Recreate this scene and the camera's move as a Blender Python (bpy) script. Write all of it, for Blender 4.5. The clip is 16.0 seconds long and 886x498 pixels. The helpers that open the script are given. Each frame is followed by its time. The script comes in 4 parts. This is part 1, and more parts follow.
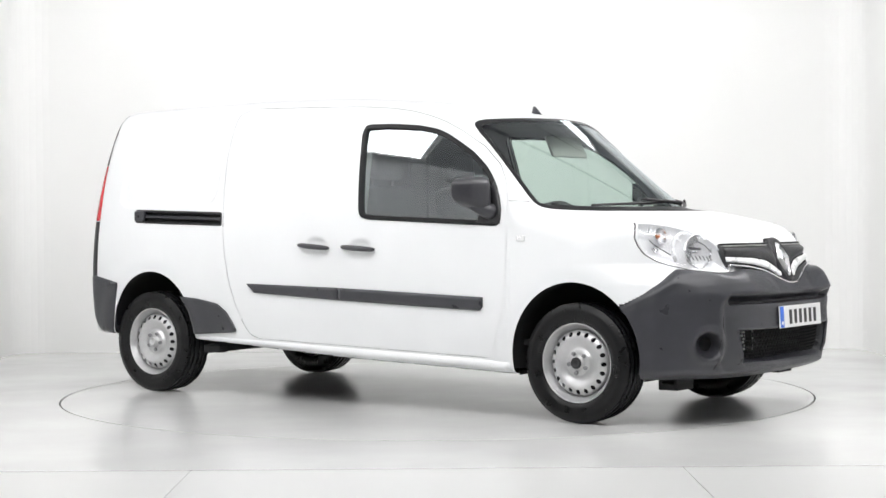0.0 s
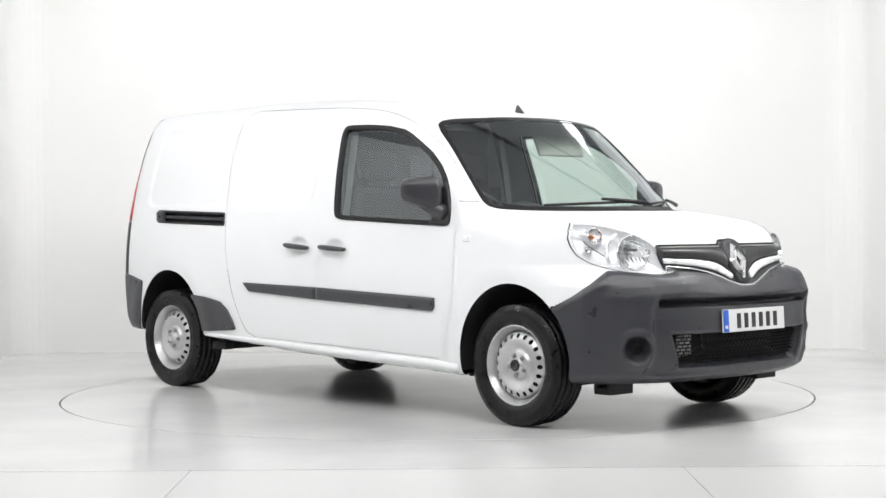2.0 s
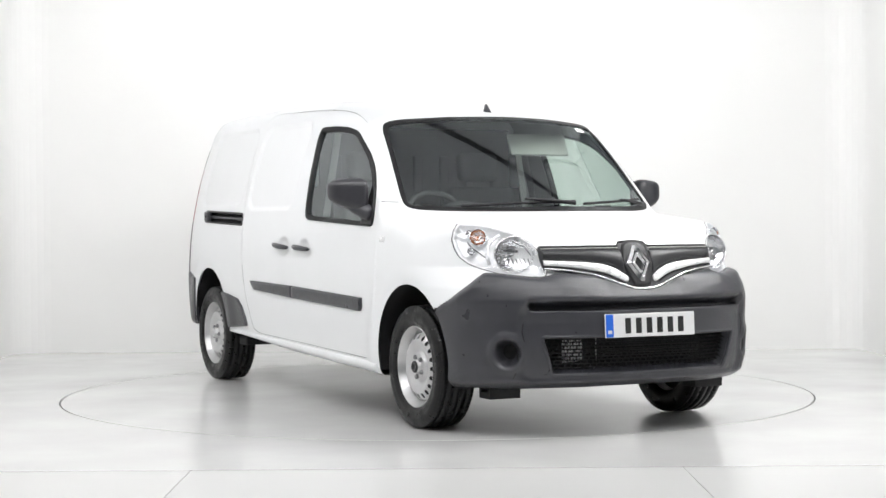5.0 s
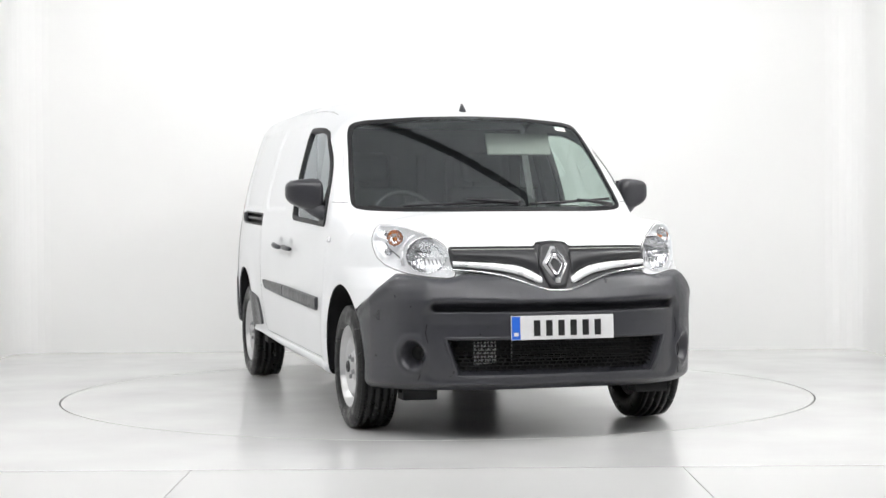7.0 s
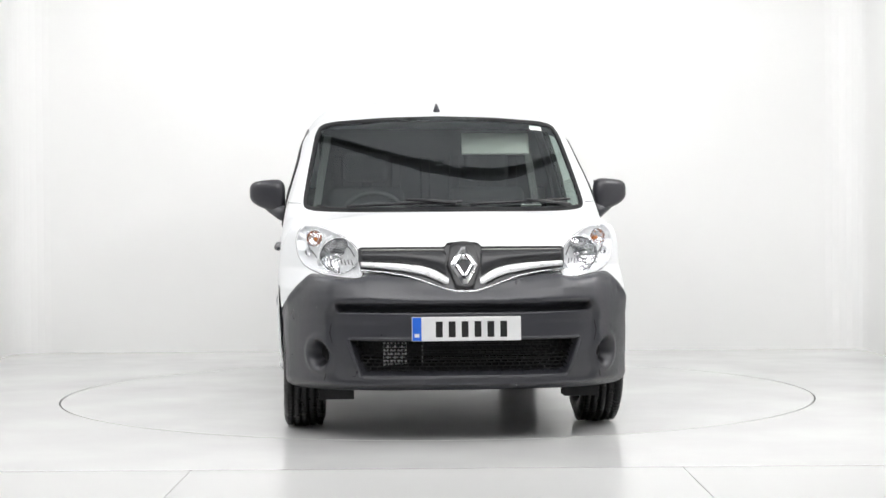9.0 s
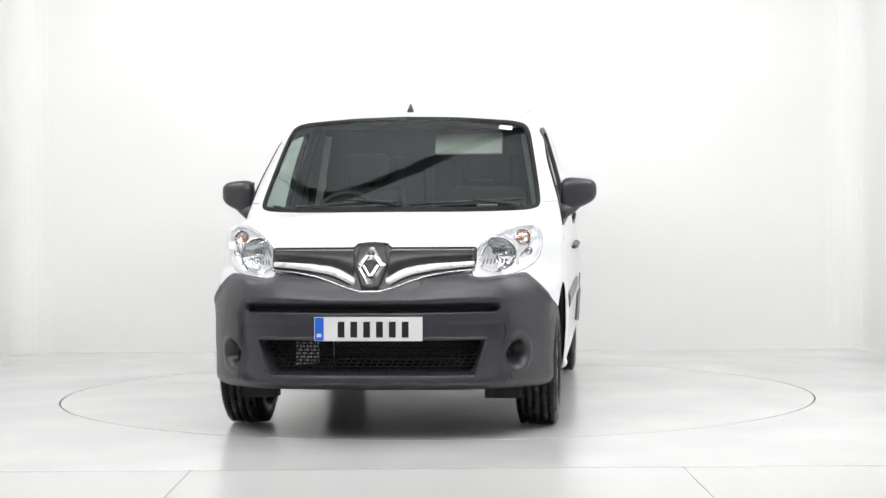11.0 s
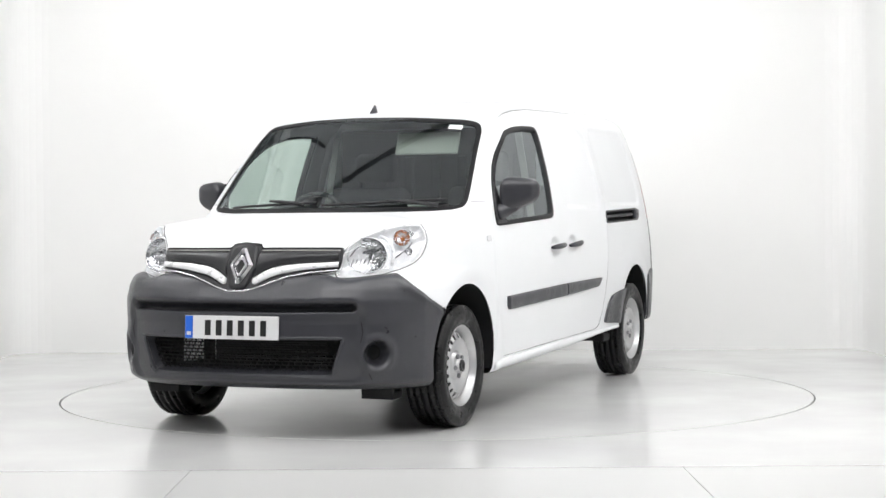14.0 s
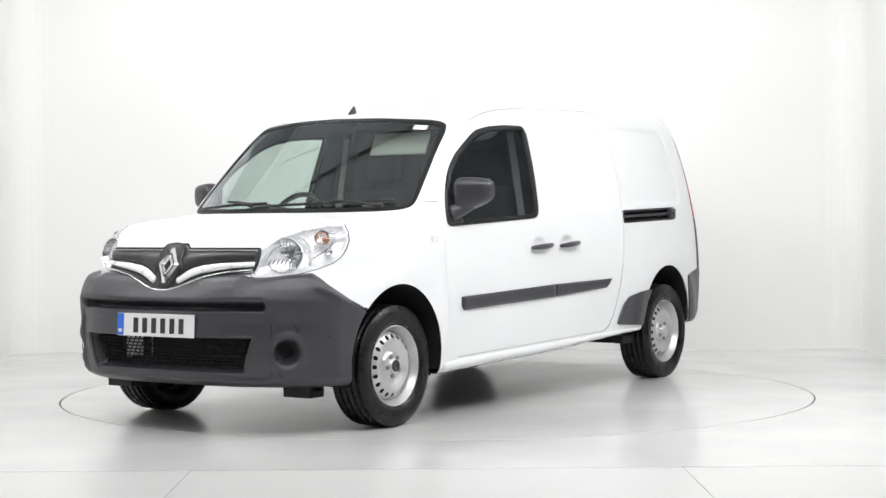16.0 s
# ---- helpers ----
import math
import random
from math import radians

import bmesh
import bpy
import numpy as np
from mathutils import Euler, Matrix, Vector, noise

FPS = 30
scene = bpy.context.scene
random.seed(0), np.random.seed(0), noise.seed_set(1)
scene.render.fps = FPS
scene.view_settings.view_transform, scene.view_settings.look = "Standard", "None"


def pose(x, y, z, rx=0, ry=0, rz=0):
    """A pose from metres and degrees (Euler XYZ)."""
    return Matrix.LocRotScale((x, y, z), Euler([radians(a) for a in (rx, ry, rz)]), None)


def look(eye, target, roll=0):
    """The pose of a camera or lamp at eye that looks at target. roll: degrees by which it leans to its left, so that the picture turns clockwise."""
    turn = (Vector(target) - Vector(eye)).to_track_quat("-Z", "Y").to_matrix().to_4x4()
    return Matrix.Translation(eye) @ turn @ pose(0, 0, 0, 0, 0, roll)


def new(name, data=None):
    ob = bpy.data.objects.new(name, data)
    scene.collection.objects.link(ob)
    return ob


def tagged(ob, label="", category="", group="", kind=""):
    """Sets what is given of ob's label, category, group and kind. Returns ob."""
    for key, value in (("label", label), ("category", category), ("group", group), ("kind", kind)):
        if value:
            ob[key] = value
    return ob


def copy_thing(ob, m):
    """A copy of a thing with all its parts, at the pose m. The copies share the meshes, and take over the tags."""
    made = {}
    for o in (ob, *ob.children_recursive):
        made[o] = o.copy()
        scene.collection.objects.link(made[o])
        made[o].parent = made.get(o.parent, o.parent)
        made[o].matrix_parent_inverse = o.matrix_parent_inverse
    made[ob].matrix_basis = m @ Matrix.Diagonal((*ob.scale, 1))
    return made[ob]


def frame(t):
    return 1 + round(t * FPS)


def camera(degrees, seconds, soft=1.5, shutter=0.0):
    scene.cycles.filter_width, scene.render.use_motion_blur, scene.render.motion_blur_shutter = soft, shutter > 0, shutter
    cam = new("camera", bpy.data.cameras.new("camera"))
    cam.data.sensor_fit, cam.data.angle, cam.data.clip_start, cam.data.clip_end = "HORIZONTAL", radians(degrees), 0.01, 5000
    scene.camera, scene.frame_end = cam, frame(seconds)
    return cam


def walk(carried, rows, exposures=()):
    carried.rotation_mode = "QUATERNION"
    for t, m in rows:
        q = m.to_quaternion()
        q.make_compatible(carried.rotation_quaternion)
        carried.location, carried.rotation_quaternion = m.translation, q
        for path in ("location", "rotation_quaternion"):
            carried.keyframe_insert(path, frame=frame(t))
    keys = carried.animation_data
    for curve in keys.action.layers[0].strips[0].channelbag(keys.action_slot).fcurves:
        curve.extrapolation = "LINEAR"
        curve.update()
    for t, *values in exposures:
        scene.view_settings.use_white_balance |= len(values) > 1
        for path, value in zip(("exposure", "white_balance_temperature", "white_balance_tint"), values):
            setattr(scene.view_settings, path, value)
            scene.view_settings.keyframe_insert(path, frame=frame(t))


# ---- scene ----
# ---- camera ----
cam = camera(30.024, 16.0, soft=1.5)
YAW, PITCH = radians(0.2193), radians(-0.881)
EYE = Vector((0.0, -10.095, 1.032))
AIM = EYE + Vector((math.sin(YAW) * math.cos(PITCH), math.cos(YAW) * math.cos(PITCH), math.sin(PITCH)))
VIEW = look(EYE, AIM, -0.393)
walk(cam, [(0, VIEW), (16, VIEW)], [(0, 0.0), (16, 0.0)])

# ---- world and light ----
world = bpy.data.worlds.new("hall_dusk")
scene.world = world
world.use_nodes = True
world.node_tree.nodes["Background"].inputs[0].default_value = (0.5, 0.53, 0.56, 1)
world.node_tree.nodes["Background"].inputs[1].default_value = 0.25


LAMP_POWER, WEST_POWER, EAST_POWER, WASH_POWER, ROOF_POWER = 5.3, 11.0, 20.0, 4.6, 0.22


# ---- materials ----
def principled(name, color, rough=0.5, metal=0.0, coat=0.0, var=0.0, scale=8.0, bump=0.0, bump_scale=60.0, spec=0.5, rough_var=0.0):
    """A painted, moulded or cast surface with stains at one scale and grain at another."""
    m = bpy.data.materials.new(name)
    m.use_nodes = True
    nt = m.node_tree
    b = nt.nodes["Principled BSDF"]
    b.inputs["Base Color"].default_value = (*color, 1)
    b.inputs["Roughness"].default_value = rough
    b.inputs["Metallic"].default_value = metal
    b.inputs["Specular IOR Level"].default_value = spec
    if coat:
        b.inputs["Coat Weight"].default_value = coat
        b.inputs["Coat Roughness"].default_value = 0.04
    co = nt.nodes.new("ShaderNodeTexCoord")
    if var or rough_var:
        n = nt.nodes.new("ShaderNodeTexNoise")
        n.inputs["Scale"].default_value = scale
        n.inputs["Detail"].default_value = 6
        nt.links.new(co.outputs["Object"], n.inputs["Vector"])
        if var:
            r = nt.nodes.new("ShaderNodeMapRange")
            r.inputs["From Min"].default_value, r.inputs["From Max"].default_value = 0.3, 0.7
            r.inputs["To Min"].default_value, r.inputs["To Max"].default_value = 1 - var, 1 + var
            nt.links.new(n.outputs["Fac"], r.inputs["Value"])
            mx = nt.nodes.new("ShaderNodeVectorMath")
            mx.operation = "SCALE"
            mx.inputs[0].default_value = color
            nt.links.new(r.outputs[0], mx.inputs["Scale"])
            nt.links.new(mx.outputs[0], b.inputs["Base Color"])
        if rough_var:
            r2 = nt.nodes.new("ShaderNodeMapRange")
            r2.inputs["From Min"].default_value, r2.inputs["From Max"].default_value = 0.3, 0.7
            r2.inputs["To Min"].default_value, r2.inputs["To Max"].default_value = max(rough - rough_var, 0.02), rough + rough_var
            nt.links.new(n.outputs["Fac"], r2.inputs["Value"])
            nt.links.new(r2.outputs[0], b.inputs["Roughness"])
    if bump:
        n2 = nt.nodes.new("ShaderNodeTexNoise")
        n2.inputs["Scale"].default_value = bump_scale
        n2.inputs["Detail"].default_value = 4
        nt.links.new(co.outputs["Object"], n2.inputs["Vector"])
        bp = nt.nodes.new("ShaderNodeBump")
        bp.inputs["Strength"].default_value = bump
        bp.inputs["Distance"].default_value = 0.004
        nt.links.new(n2.outputs["Fac"], bp.inputs["Height"])
        nt.links.new(bp.outputs[0], b.inputs["Normal"])
    return m


def glass(name, tint, gloss=0.08, rough=0.0):
    """A thin pane: what lies behind shows through its tint, and it mirrors as glass does."""
    m = bpy.data.materials.new(name)
    m.use_nodes = True
    nt = m.node_tree
    nt.nodes.clear()
    out = nt.nodes.new("ShaderNodeOutputMaterial")
    mix = nt.nodes.new("ShaderNodeMixShader")
    tr = nt.nodes.new("ShaderNodeBsdfTransparent")
    gl = nt.nodes.new("ShaderNodeBsdfGlossy")
    gl.inputs["Color"].default_value = (0.84, 0.89, 0.93, 1)
    lw = nt.nodes.new("ShaderNodeLayerWeight")
    lw.inputs["Blend"].default_value = 0.5
    pw = nt.nodes.new("ShaderNodeMath")
    pw.operation = "POWER"
    pw.inputs[1].default_value = 4.5
    fr = nt.nodes.new("ShaderNodeMapRange")
    fr.inputs["To Min"].default_value, fr.inputs["To Max"].default_value = gloss, 0.95
    nt.links.new(lw.outputs["Facing"], pw.inputs[0])
    nt.links.new(pw.outputs[0], fr.inputs["Value"])
    tr.inputs["Color"].default_value = (*tint, 1)
    gl.inputs["Roughness"].default_value = rough
    nt.links.new(fr.outputs[0], mix.inputs[0])
    nt.links.new(tr.outputs[0], mix.inputs[1])
    nt.links.new(gl.outputs[0], mix.inputs[2])
    nt.links.new(mix.outputs[0], out.inputs[0])
    return m


def glow(name, color, strength):
    m = bpy.data.materials.new(name)
    m.use_nodes = True
    b = m.node_tree.nodes["Principled BSDF"]
    b.inputs["Base Color"].default_value = (*color, 1)
    b.inputs["Emission Color"].default_value = (*color, 1)
    b.inputs["Emission Strength"].default_value = strength
    return m


M_PAINT = principled("white_lacquer", (0.785, 0.795, 0.805), 0.38, coat=0.3, var=0.012, scale=3, bump=0.02, bump_scale=5)
M_PLASTIC = principled("dark_bumper_plastic", (0.0295, 0.030, 0.0365), 0.33, var=0.10, scale=14, bump=0.2, bump_scale=900, rough_var=0.06, spec=0.65)
M_TRIM = principled("black_trim", (0.016, 0.016, 0.018), 0.42, var=0.15, scale=30)
M_SEAL = principled("rubber_seal", (0.009, 0.009, 0.010), 0.45, var=0.1, scale=40, spec=0.25)
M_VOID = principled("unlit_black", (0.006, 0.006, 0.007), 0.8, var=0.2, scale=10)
M_UNDER = principled("underbody_coating", (0.012, 0.012, 0.013), 0.75, var=0.3, scale=18)
M_TYRE = principled("tyre_rubber", (0.0045, 0.0045, 0.005), 0.36, var=0.3, scale=25, bump=0.1, bump_scale=200, rough_var=0.16, spec=0.3)
M_RIM = principled("silver_steel", (0.55, 0.55, 0.555), 0.36, metal=0.65, var=0.05, scale=30, bump=0.05, bump_scale=80, rough_var=0.08)
M_BOLT = principled("wheel_bolt_steel", (0.30, 0.30, 0.31), 0.4, metal=0.7, var=0.15, scale=60)
M_MIRROR = principled("satin_mirror_plastic", (0.032, 0.032, 0.037), 0.28, var=0.08, scale=20, bump=0.12, bump_scale=800)
M_CHROME = principled("chrome", (0.82, 0.82, 0.83), 0.1, metal=1.0, rough_var=0.04, scale=20)
M_SATIN = principled("satin_silver", (0.82, 0.82, 0.83), 0.3, metal=0.25, rough_var=0.05, scale=20)
M_GLASS = glass("green_tinted_glass", (0.78, 0.87, 0.82), 0.072)
M_SIDE = glass("side_window_glass", (0.76, 0.85, 0.81), 0.165)
M_LENS = glass("clear_lamp_lens", (0.97, 0.975, 0.98), 0.05)
M_WALL = principled("white_wall_paint", (0.83, 0.83, 0.82), 0.75, var=0.012, scale=1.2, bump=0.05, bump_scale=30)
M_FLOOR = principled("grey_floor_paint", (0.63, 0.63, 0.622), 0.20, spec=0.75, var=0.022, scale=1.2, bump=0.012, bump_scale=7, rough_var=0.03)
M_APRON = principled("pale_floor_paint", (0.62, 0.62, 0.61), 0.28, var=0.012, scale=1.2)
M_HALL = principled("hall_cladding", (0.38, 0.40, 0.42), 0.7, var=0.2, scale=0.8)
M_BEAM = principled("steel_beam_paint", (0.075, 0.078, 0.082), 0.6, var=0.2, scale=2)
M_LINING = principled("cabin_lining", (0.30, 0.30, 0.295), 0.8, var=0.1, scale=12, bump=0.1, bump_scale=200)
M_CABIN = principled("cabin_plastic", (0.022, 0.022, 0.024), 0.6, var=0.15, scale=20, bump=0.2, bump_scale=500)
M_SEAT = principled("seat_cloth", (0.03, 0.031, 0.034), 0.9, var=0.25, scale=40, bump=0.3, bump_scale=400)
M_VISOR = principled("grey_vinyl", (0.42, 0.42, 0.40), 0.7, var=0.05, scale=20, bump=0.1, bump_scale=300)
M_PAPER = principled("white_paper", (0.8, 0.8, 0.79), 0.8, var=0.03, scale=30)
M_PLATE = principled("white_plate", (0.72, 0.72, 0.72), 0.35, var=0.02, scale=30)
M_BLUE = principled("blue_plate_band", (0.02, 0.13, 0.62), 0.35, var=0.03, scale=30)
M_INK = principled("black_ink", (0.012, 0.012, 0.012), 0.4, var=0.1, scale=60)
M_RED = principled("red_lamp_plastic", (0.55, 0.02, 0.03), 0.2, coat=0.5, var=0.08, scale=40)
M_AMBER = principled("amber_bulb", (0.75, 0.22, 0.04), 0.25, var=0.15, scale=60)
M_REFLECT = principled("faceted_reflector", (0.74, 0.74, 0.75), 0.1, metal=1.0, rough_var=0.08, scale=60, bump=0.6, bump_scale=70)
nodes = M_REFLECT.node_tree.nodes
cells = nodes.new("ShaderNodeTexVoronoi")
cells.inputs["Scale"].default_value = 85
M_REFLECT.node_tree.links.new(nodes["Texture Coordinate"].outputs["Object"], cells.inputs["Vector"])
M_REFLECT.node_tree.links.new(cells.outputs["Distance"], nodes["Bump"].inputs["Height"])
M_HOUSING = principled("lamp_housing_silver", (0.90, 0.90, 0.91), 0.22, metal=0.18, rough_var=0.08, scale=40)
M_LAMP = glow("softbox_cloth", (1.0, 0.993, 0.995), LAMP_POWER)
M_WEST = glow("west_lamp_cloth", (1.0, 0.993, 0.995), WEST_POWER)
M_EAST = glow("added_east_cloth", (1.0, 0.993, 0.995), EAST_POWER)
M_WASH = glow("added_wash_cloth", (1.0, 0.993, 0.995), WASH_POWER)
M_ROOF_GLOW = glow("added_roof_glow", (0.988, 0.99, 0.995), ROOF_POWER)
M_GRILLE = principled("black_grille_plastic", (0.026, 0.0265, 0.029), 0.34, var=0.1, scale=20, bump=0.15, bump_scale=700)


# ---- building helpers ----
def mesh_object(name, verts, faces, material, parent=None, smooth=True, label=""):
    me = bpy.data.meshes.new(name)
    me.from_pydata([tuple(v) for v in np.asarray(verts, float).tolist()], [], [tuple(f) for f in faces])
    me.validate()
    if smooth:
        me.shade_smooth()
    me.materials.append(material)
    ob = new(name, me)
    if parent is not None:
        ob.parent = parent
    return tagged(ob, label)


def part(name, bm, material, parent=None, label="", smooth=False):
    me = bpy.data.meshes.new(name)
    bmesh.ops.recalc_face_normals(bm, faces=bm.faces)
    bm.to_mesh(me)
    bm.free()
    if smooth:
        me.shade_smooth()
    me.materials.append(material)
    ob = new(name, me)
    if parent is not None:
        ob.parent = parent
    return tagged(ob, label)


def box_bm(size, at=(0, 0, 0), bevel=0.0, rot=None, bm=None, segments=2):
    own = bmesh.new()
    bmesh.ops.create_cube(own, size=1)
    bmesh.ops.scale(own, vec=size, verts=own.verts)
    if bevel:
        bmesh.ops.bevel(own, geom=own.edges[:], offset=bevel, segments=segments, affect="EDGES", profile=0.5)
    if rot is not None:
        bmesh.ops.transform(own, matrix=rot, verts=own.verts)
    bmesh.ops.translate(own, vec=at, verts=own.verts)
    if bm is None:
        return own
    me = bpy.data.meshes.new("tmp")
    own.to_mesh(me)
    own.free()
    bm.from_mesh(me)
    bpy.data.meshes.remove(me)
    return bm


def revolve(profile, n, axis="y"):
    """Vertices and faces of a profile of (radius, offset) turned about the y axis."""
    prof = np.array(profile, float)
    a = np.arange(n) * 2 * np.pi / n
    v = np.stack([np.outer(np.cos(a), prof[:, 0]), np.repeat(prof[None, :, 1], n, 0), np.outer(np.sin(a), prof[:, 0])], -1)
    m = len(prof)
    f = [(i * m + j, i * m + j + 1, (i + 1) % n * m + j + 1, (i + 1) % n * m + j) for i in range(n) for j in range(m - 1)]
    return v.reshape(-1, 3), f


def tube(points, radius, n=10):
    """A round bar along points, closed at both ends."""
    pts = np.array(points, float)
    d = np.gradient(pts, axis=0)
    d /= np.linalg.norm(d, axis=1)[:, None]
    ref = np.array([0.13, 0.21, 0.97])
    s = np.cross(d, ref)
    s /= np.linalg.norm(s, axis=1)[:, None]
    u = np.cross(s, d)
    rad = np.broadcast_to(radius, len(pts))
    a = np.arange(n) * 2 * np.pi / n
    v = pts[:, None] + rad[:, None, None] * (s[:, None] * np.cos(a)[None, :, None] + u[:, None] * np.sin(a)[None, :, None])
    f = [(i * n + j, i * n + (j + 1) % n, (i + 1) * n + (j + 1) % n, (i + 1) * n + j) for i in range(len(pts) - 1) for j in range(n)]
    f += [tuple(range(n))[::-1], tuple(range((len(pts) - 1) * n, len(pts) * n))]
    return v.reshape(-1, 3), f


def merge(*pieces):
    vs, fs, k = [], [], 0
    for v, f in pieces:
        v = np.asarray(v, float)
        vs.append(v)
        fs += [tuple(i + k for i in q) for q in f]
        k += len(v)
    return np.concatenate(vs), fs


# ---- the van's body as one smooth form: x forward, y to its left, z up ----
def pl(points, ease=0.022):
    """A smooth curve through (u, value) pairs."""
    p = np.array(points, float)
    p = p[np.argsort(p[:, 0])]
    u = np.linspace(p[0, 0], p[-1, 0], 1200)
    v = np.interp(u, p[:, 0], p[:, 1])
    w = max(3, int(1200 * ease)) | 1
    k = np.hanning(w + 2)[1:-1]
    v = np.convolve(np.pad(v, w // 2, mode="reflect", reflect_type="odd"), k / k.sum(), mode="valid")
    return lambda q: np.interp(q, u, v)


WIDTH = pl([(0.1, 0.83), (0.25, 0.858), (0.33, 0.868), (0.45, 0.880), (0.62, 0.887), (0.8, 0.885), (0.95, 0.874), (1.1, 0.852), (1.3, 0.812), (1.5, 0.755), (1.65, 0.705), (1.8, 0.64), (2.0, 0.55)], 0.14)
TOP = pl([(-2.6, 1.76), (-2.1, 1.785), (-1.6, 1.800), (-0.9, 1.808), (-0.3, 1.796), (0.1, 1.765), (0.45, 1.718), (0.78, 1.662), (0.93, 1.630),
          (1.05, 1.5455), (1.62, 1.119), (1.68, 1.102), (1.78, 1.092), (1.95, 1.058), (2.08, 1.022), (2.17, 0.985), (2.24, 0.93), (2.32, 0.84), (2.6, 0.5)])
NOSE = pl([(0.0, 2.2), (0.22, 2.27), (0.28, 2.335), (0.36, 2.375), (0.48, 2.39), (0.58, 2.385), (0.66, 2.37), (0.72, 2.325), (0.78, 2.295), (0.86, 2.265), (0.93, 2.235), (1.0, 2.2), (1.2, 2.1), (2.0, 1.8)])
TAIL = pl([(0.1, -2.12), (0.3, -2.18), (0.7, -2.215), (1.1, -2.20), (1.5, -2.145), (1.8, -2.075), (2.0, -2.02)], 0.12)
SILL = pl([(-2.6, 0.36), (-1.14, 0.338), (0.0, 0.275), (1.18, 0.238), (1.9, 0.235), (2.6, 0.245)], 0.1)
BOW = pl([(-2.5, 0.0), (0.1, 0.02), (0.6, 0.145), (0.75, 0.185), (1.60, 0.36), (1.69, 0.20), (1.78, 0.09), (2.0, 0.05), (2.5, 0.05)], 0.024)
CROWN = pl([(-2.5, 0.045), (0.6, 0.035), (1.0, 0.02), (1.5, 0.02), (2.0, 0.035), (2.5, 0.05)], 0.12)


def smax(a, b, k):
    h = np.maximum(k - np.abs(a - b), 0) / k
    return np.maximum(a, b) + h * h * k * 0.25


def dent(x, z, x0, x1, z0, z1, r, soft, lean=0.0):
    """1 well inside a rounded rectangle, 0 outside, with a soft edge."""
    cx, cz = (x0 + x1) / 2, (z0 + z1) / 2
    qx = np.abs(x - cx - lean * (z - cz)) - (x1 - x0) / 2 + r
    qz = np.abs(z - cz) - (z1 - z0) / 2 + r
    d = np.hypot(np.maximum(qx, 0), np.maximum(qz, 0)) + np.minimum(np.maximum(qx, qz), 0) - r
    t = np.clip(0.5 - d / soft, 0, 1)
    return t * t * (3 - 2 * t)


def body(x, y, z):
    """Below 0 inside the van's outer form."""
    ay = np.abs(y)
    w = WIDTH(z) - 0.045 * (np.maximum(-1.45 - x, 0) / 0.6) ** 2
    # pressed panels, handle bowls and the swage over the wheels
    press = 0.014 * dent(x, z, -1.83, -0.99, 1.155, 1.64, 0.09, 0.026, 0.05)
    press = press + 0.014 * dent(x, z, -0.87, -0.09, 1.13, 1.63, 0.10, 0.026, 0.05)
    for hx, hz in ((-0.175, 0.918), (0.15, 0.908)):
        e = np.clip(1 - ((x - hx) / 0.085) ** 2 - ((z - hz) / 0.045) ** 2, 0, 1)
        press = press + 0.016 * e * (2 - e) * e
    flare = 0.014 * np.exp(-((np.hypot((x - 1.54) / 1.0, (z - 0.33) * 0.95) - 0.44) / 0.07) ** 2)
    flare = flare + 0.010 * np.exp(-((np.hypot((x + 1.5) / 1.0, (z - 0.35) * 0.95) - 0.44) / 0.07) ** 2)
    side = ay - w + press - flare
    # the plan of the nose is a rounded arc
    x0, n = 1.15, 2.75 + 0.5 * np.clip((0.82 - z) / 0.10, 0, 1)
    sx = np.maximum(x - x0, 0) / np.maximum(NOSE(z) - x0, 0.05)
    sy = ay / 0.905
    nose = ((sx ** n + sy ** n) ** (1 / n) - 1) * 0.9
    nose = np.where(x > x0, nose, -0.5)
    ys = ay / 0.7
    top = z - TOP(x + BOW(x) * ys ** 2) + CROWN(x) * ys ** 2
    slope = np.clip((x - 0.7) / 0.2, 0, 1) * np.clip((1.6 - x) / 0.2, 0, 1)
    top = top * (1 - 0.25 * slope)
    tail = TAIL(z) + 0.10 * (ay / 0.8) ** 2 - x
    k = 0.17 - 0.10 * np.clip((x - 0.6) / 0.4, 0, 1) - 0.07 * np.clip((-1.4 - x) / 0.5, 0, 1)
    g = smax(side, top, k)
    g = smax(g, nose, 0.05)
    g = smax(g, tail, 0.05)
    return smax(g, SILL(x) - z, 0.04)


def solve(fixed, hi, lo, n=26):
    """Per entry the place between lo (inside) and hi (outside) where the form's skin lies."""
    lo, hi = np.array(lo, float), np.array(hi, float)
    for _ in range(n):
        mid = (lo + hi) / 2
        out = fixed(mid) > 0
        hi, lo = np.where(out, mid, hi), np.where(out, lo, mid)
    return (lo + hi) / 2


def on_side(x, z, s):
    x, z = np.asarray(x, float), np.asarray(z, float)
    y = solve(lambda q: body(x, q, z), np.full(x.shape, 1.3), np.zeros(x.shape))
    return np.stack([x, s * y, z], -1)


def on_front(y, z, inner=0.2):
    y, z = np.asarray(y, float), np.asarray(z, float)
    x = solve(lambda q: body(q, y, z), np.full(y.shape, 2.7), np.full(y.shape, inner))
    return np.stack([x, y, z], -1)


def on_top(x, y):
    x, y = np.asarray(x, float), np.asarray(y, float)
    z = solve(lambda q: body(x, y, q), np.full(x.shape, 2.2), np.full(x.shape, 0.6))
    return np.stack([x, y, z], -1)


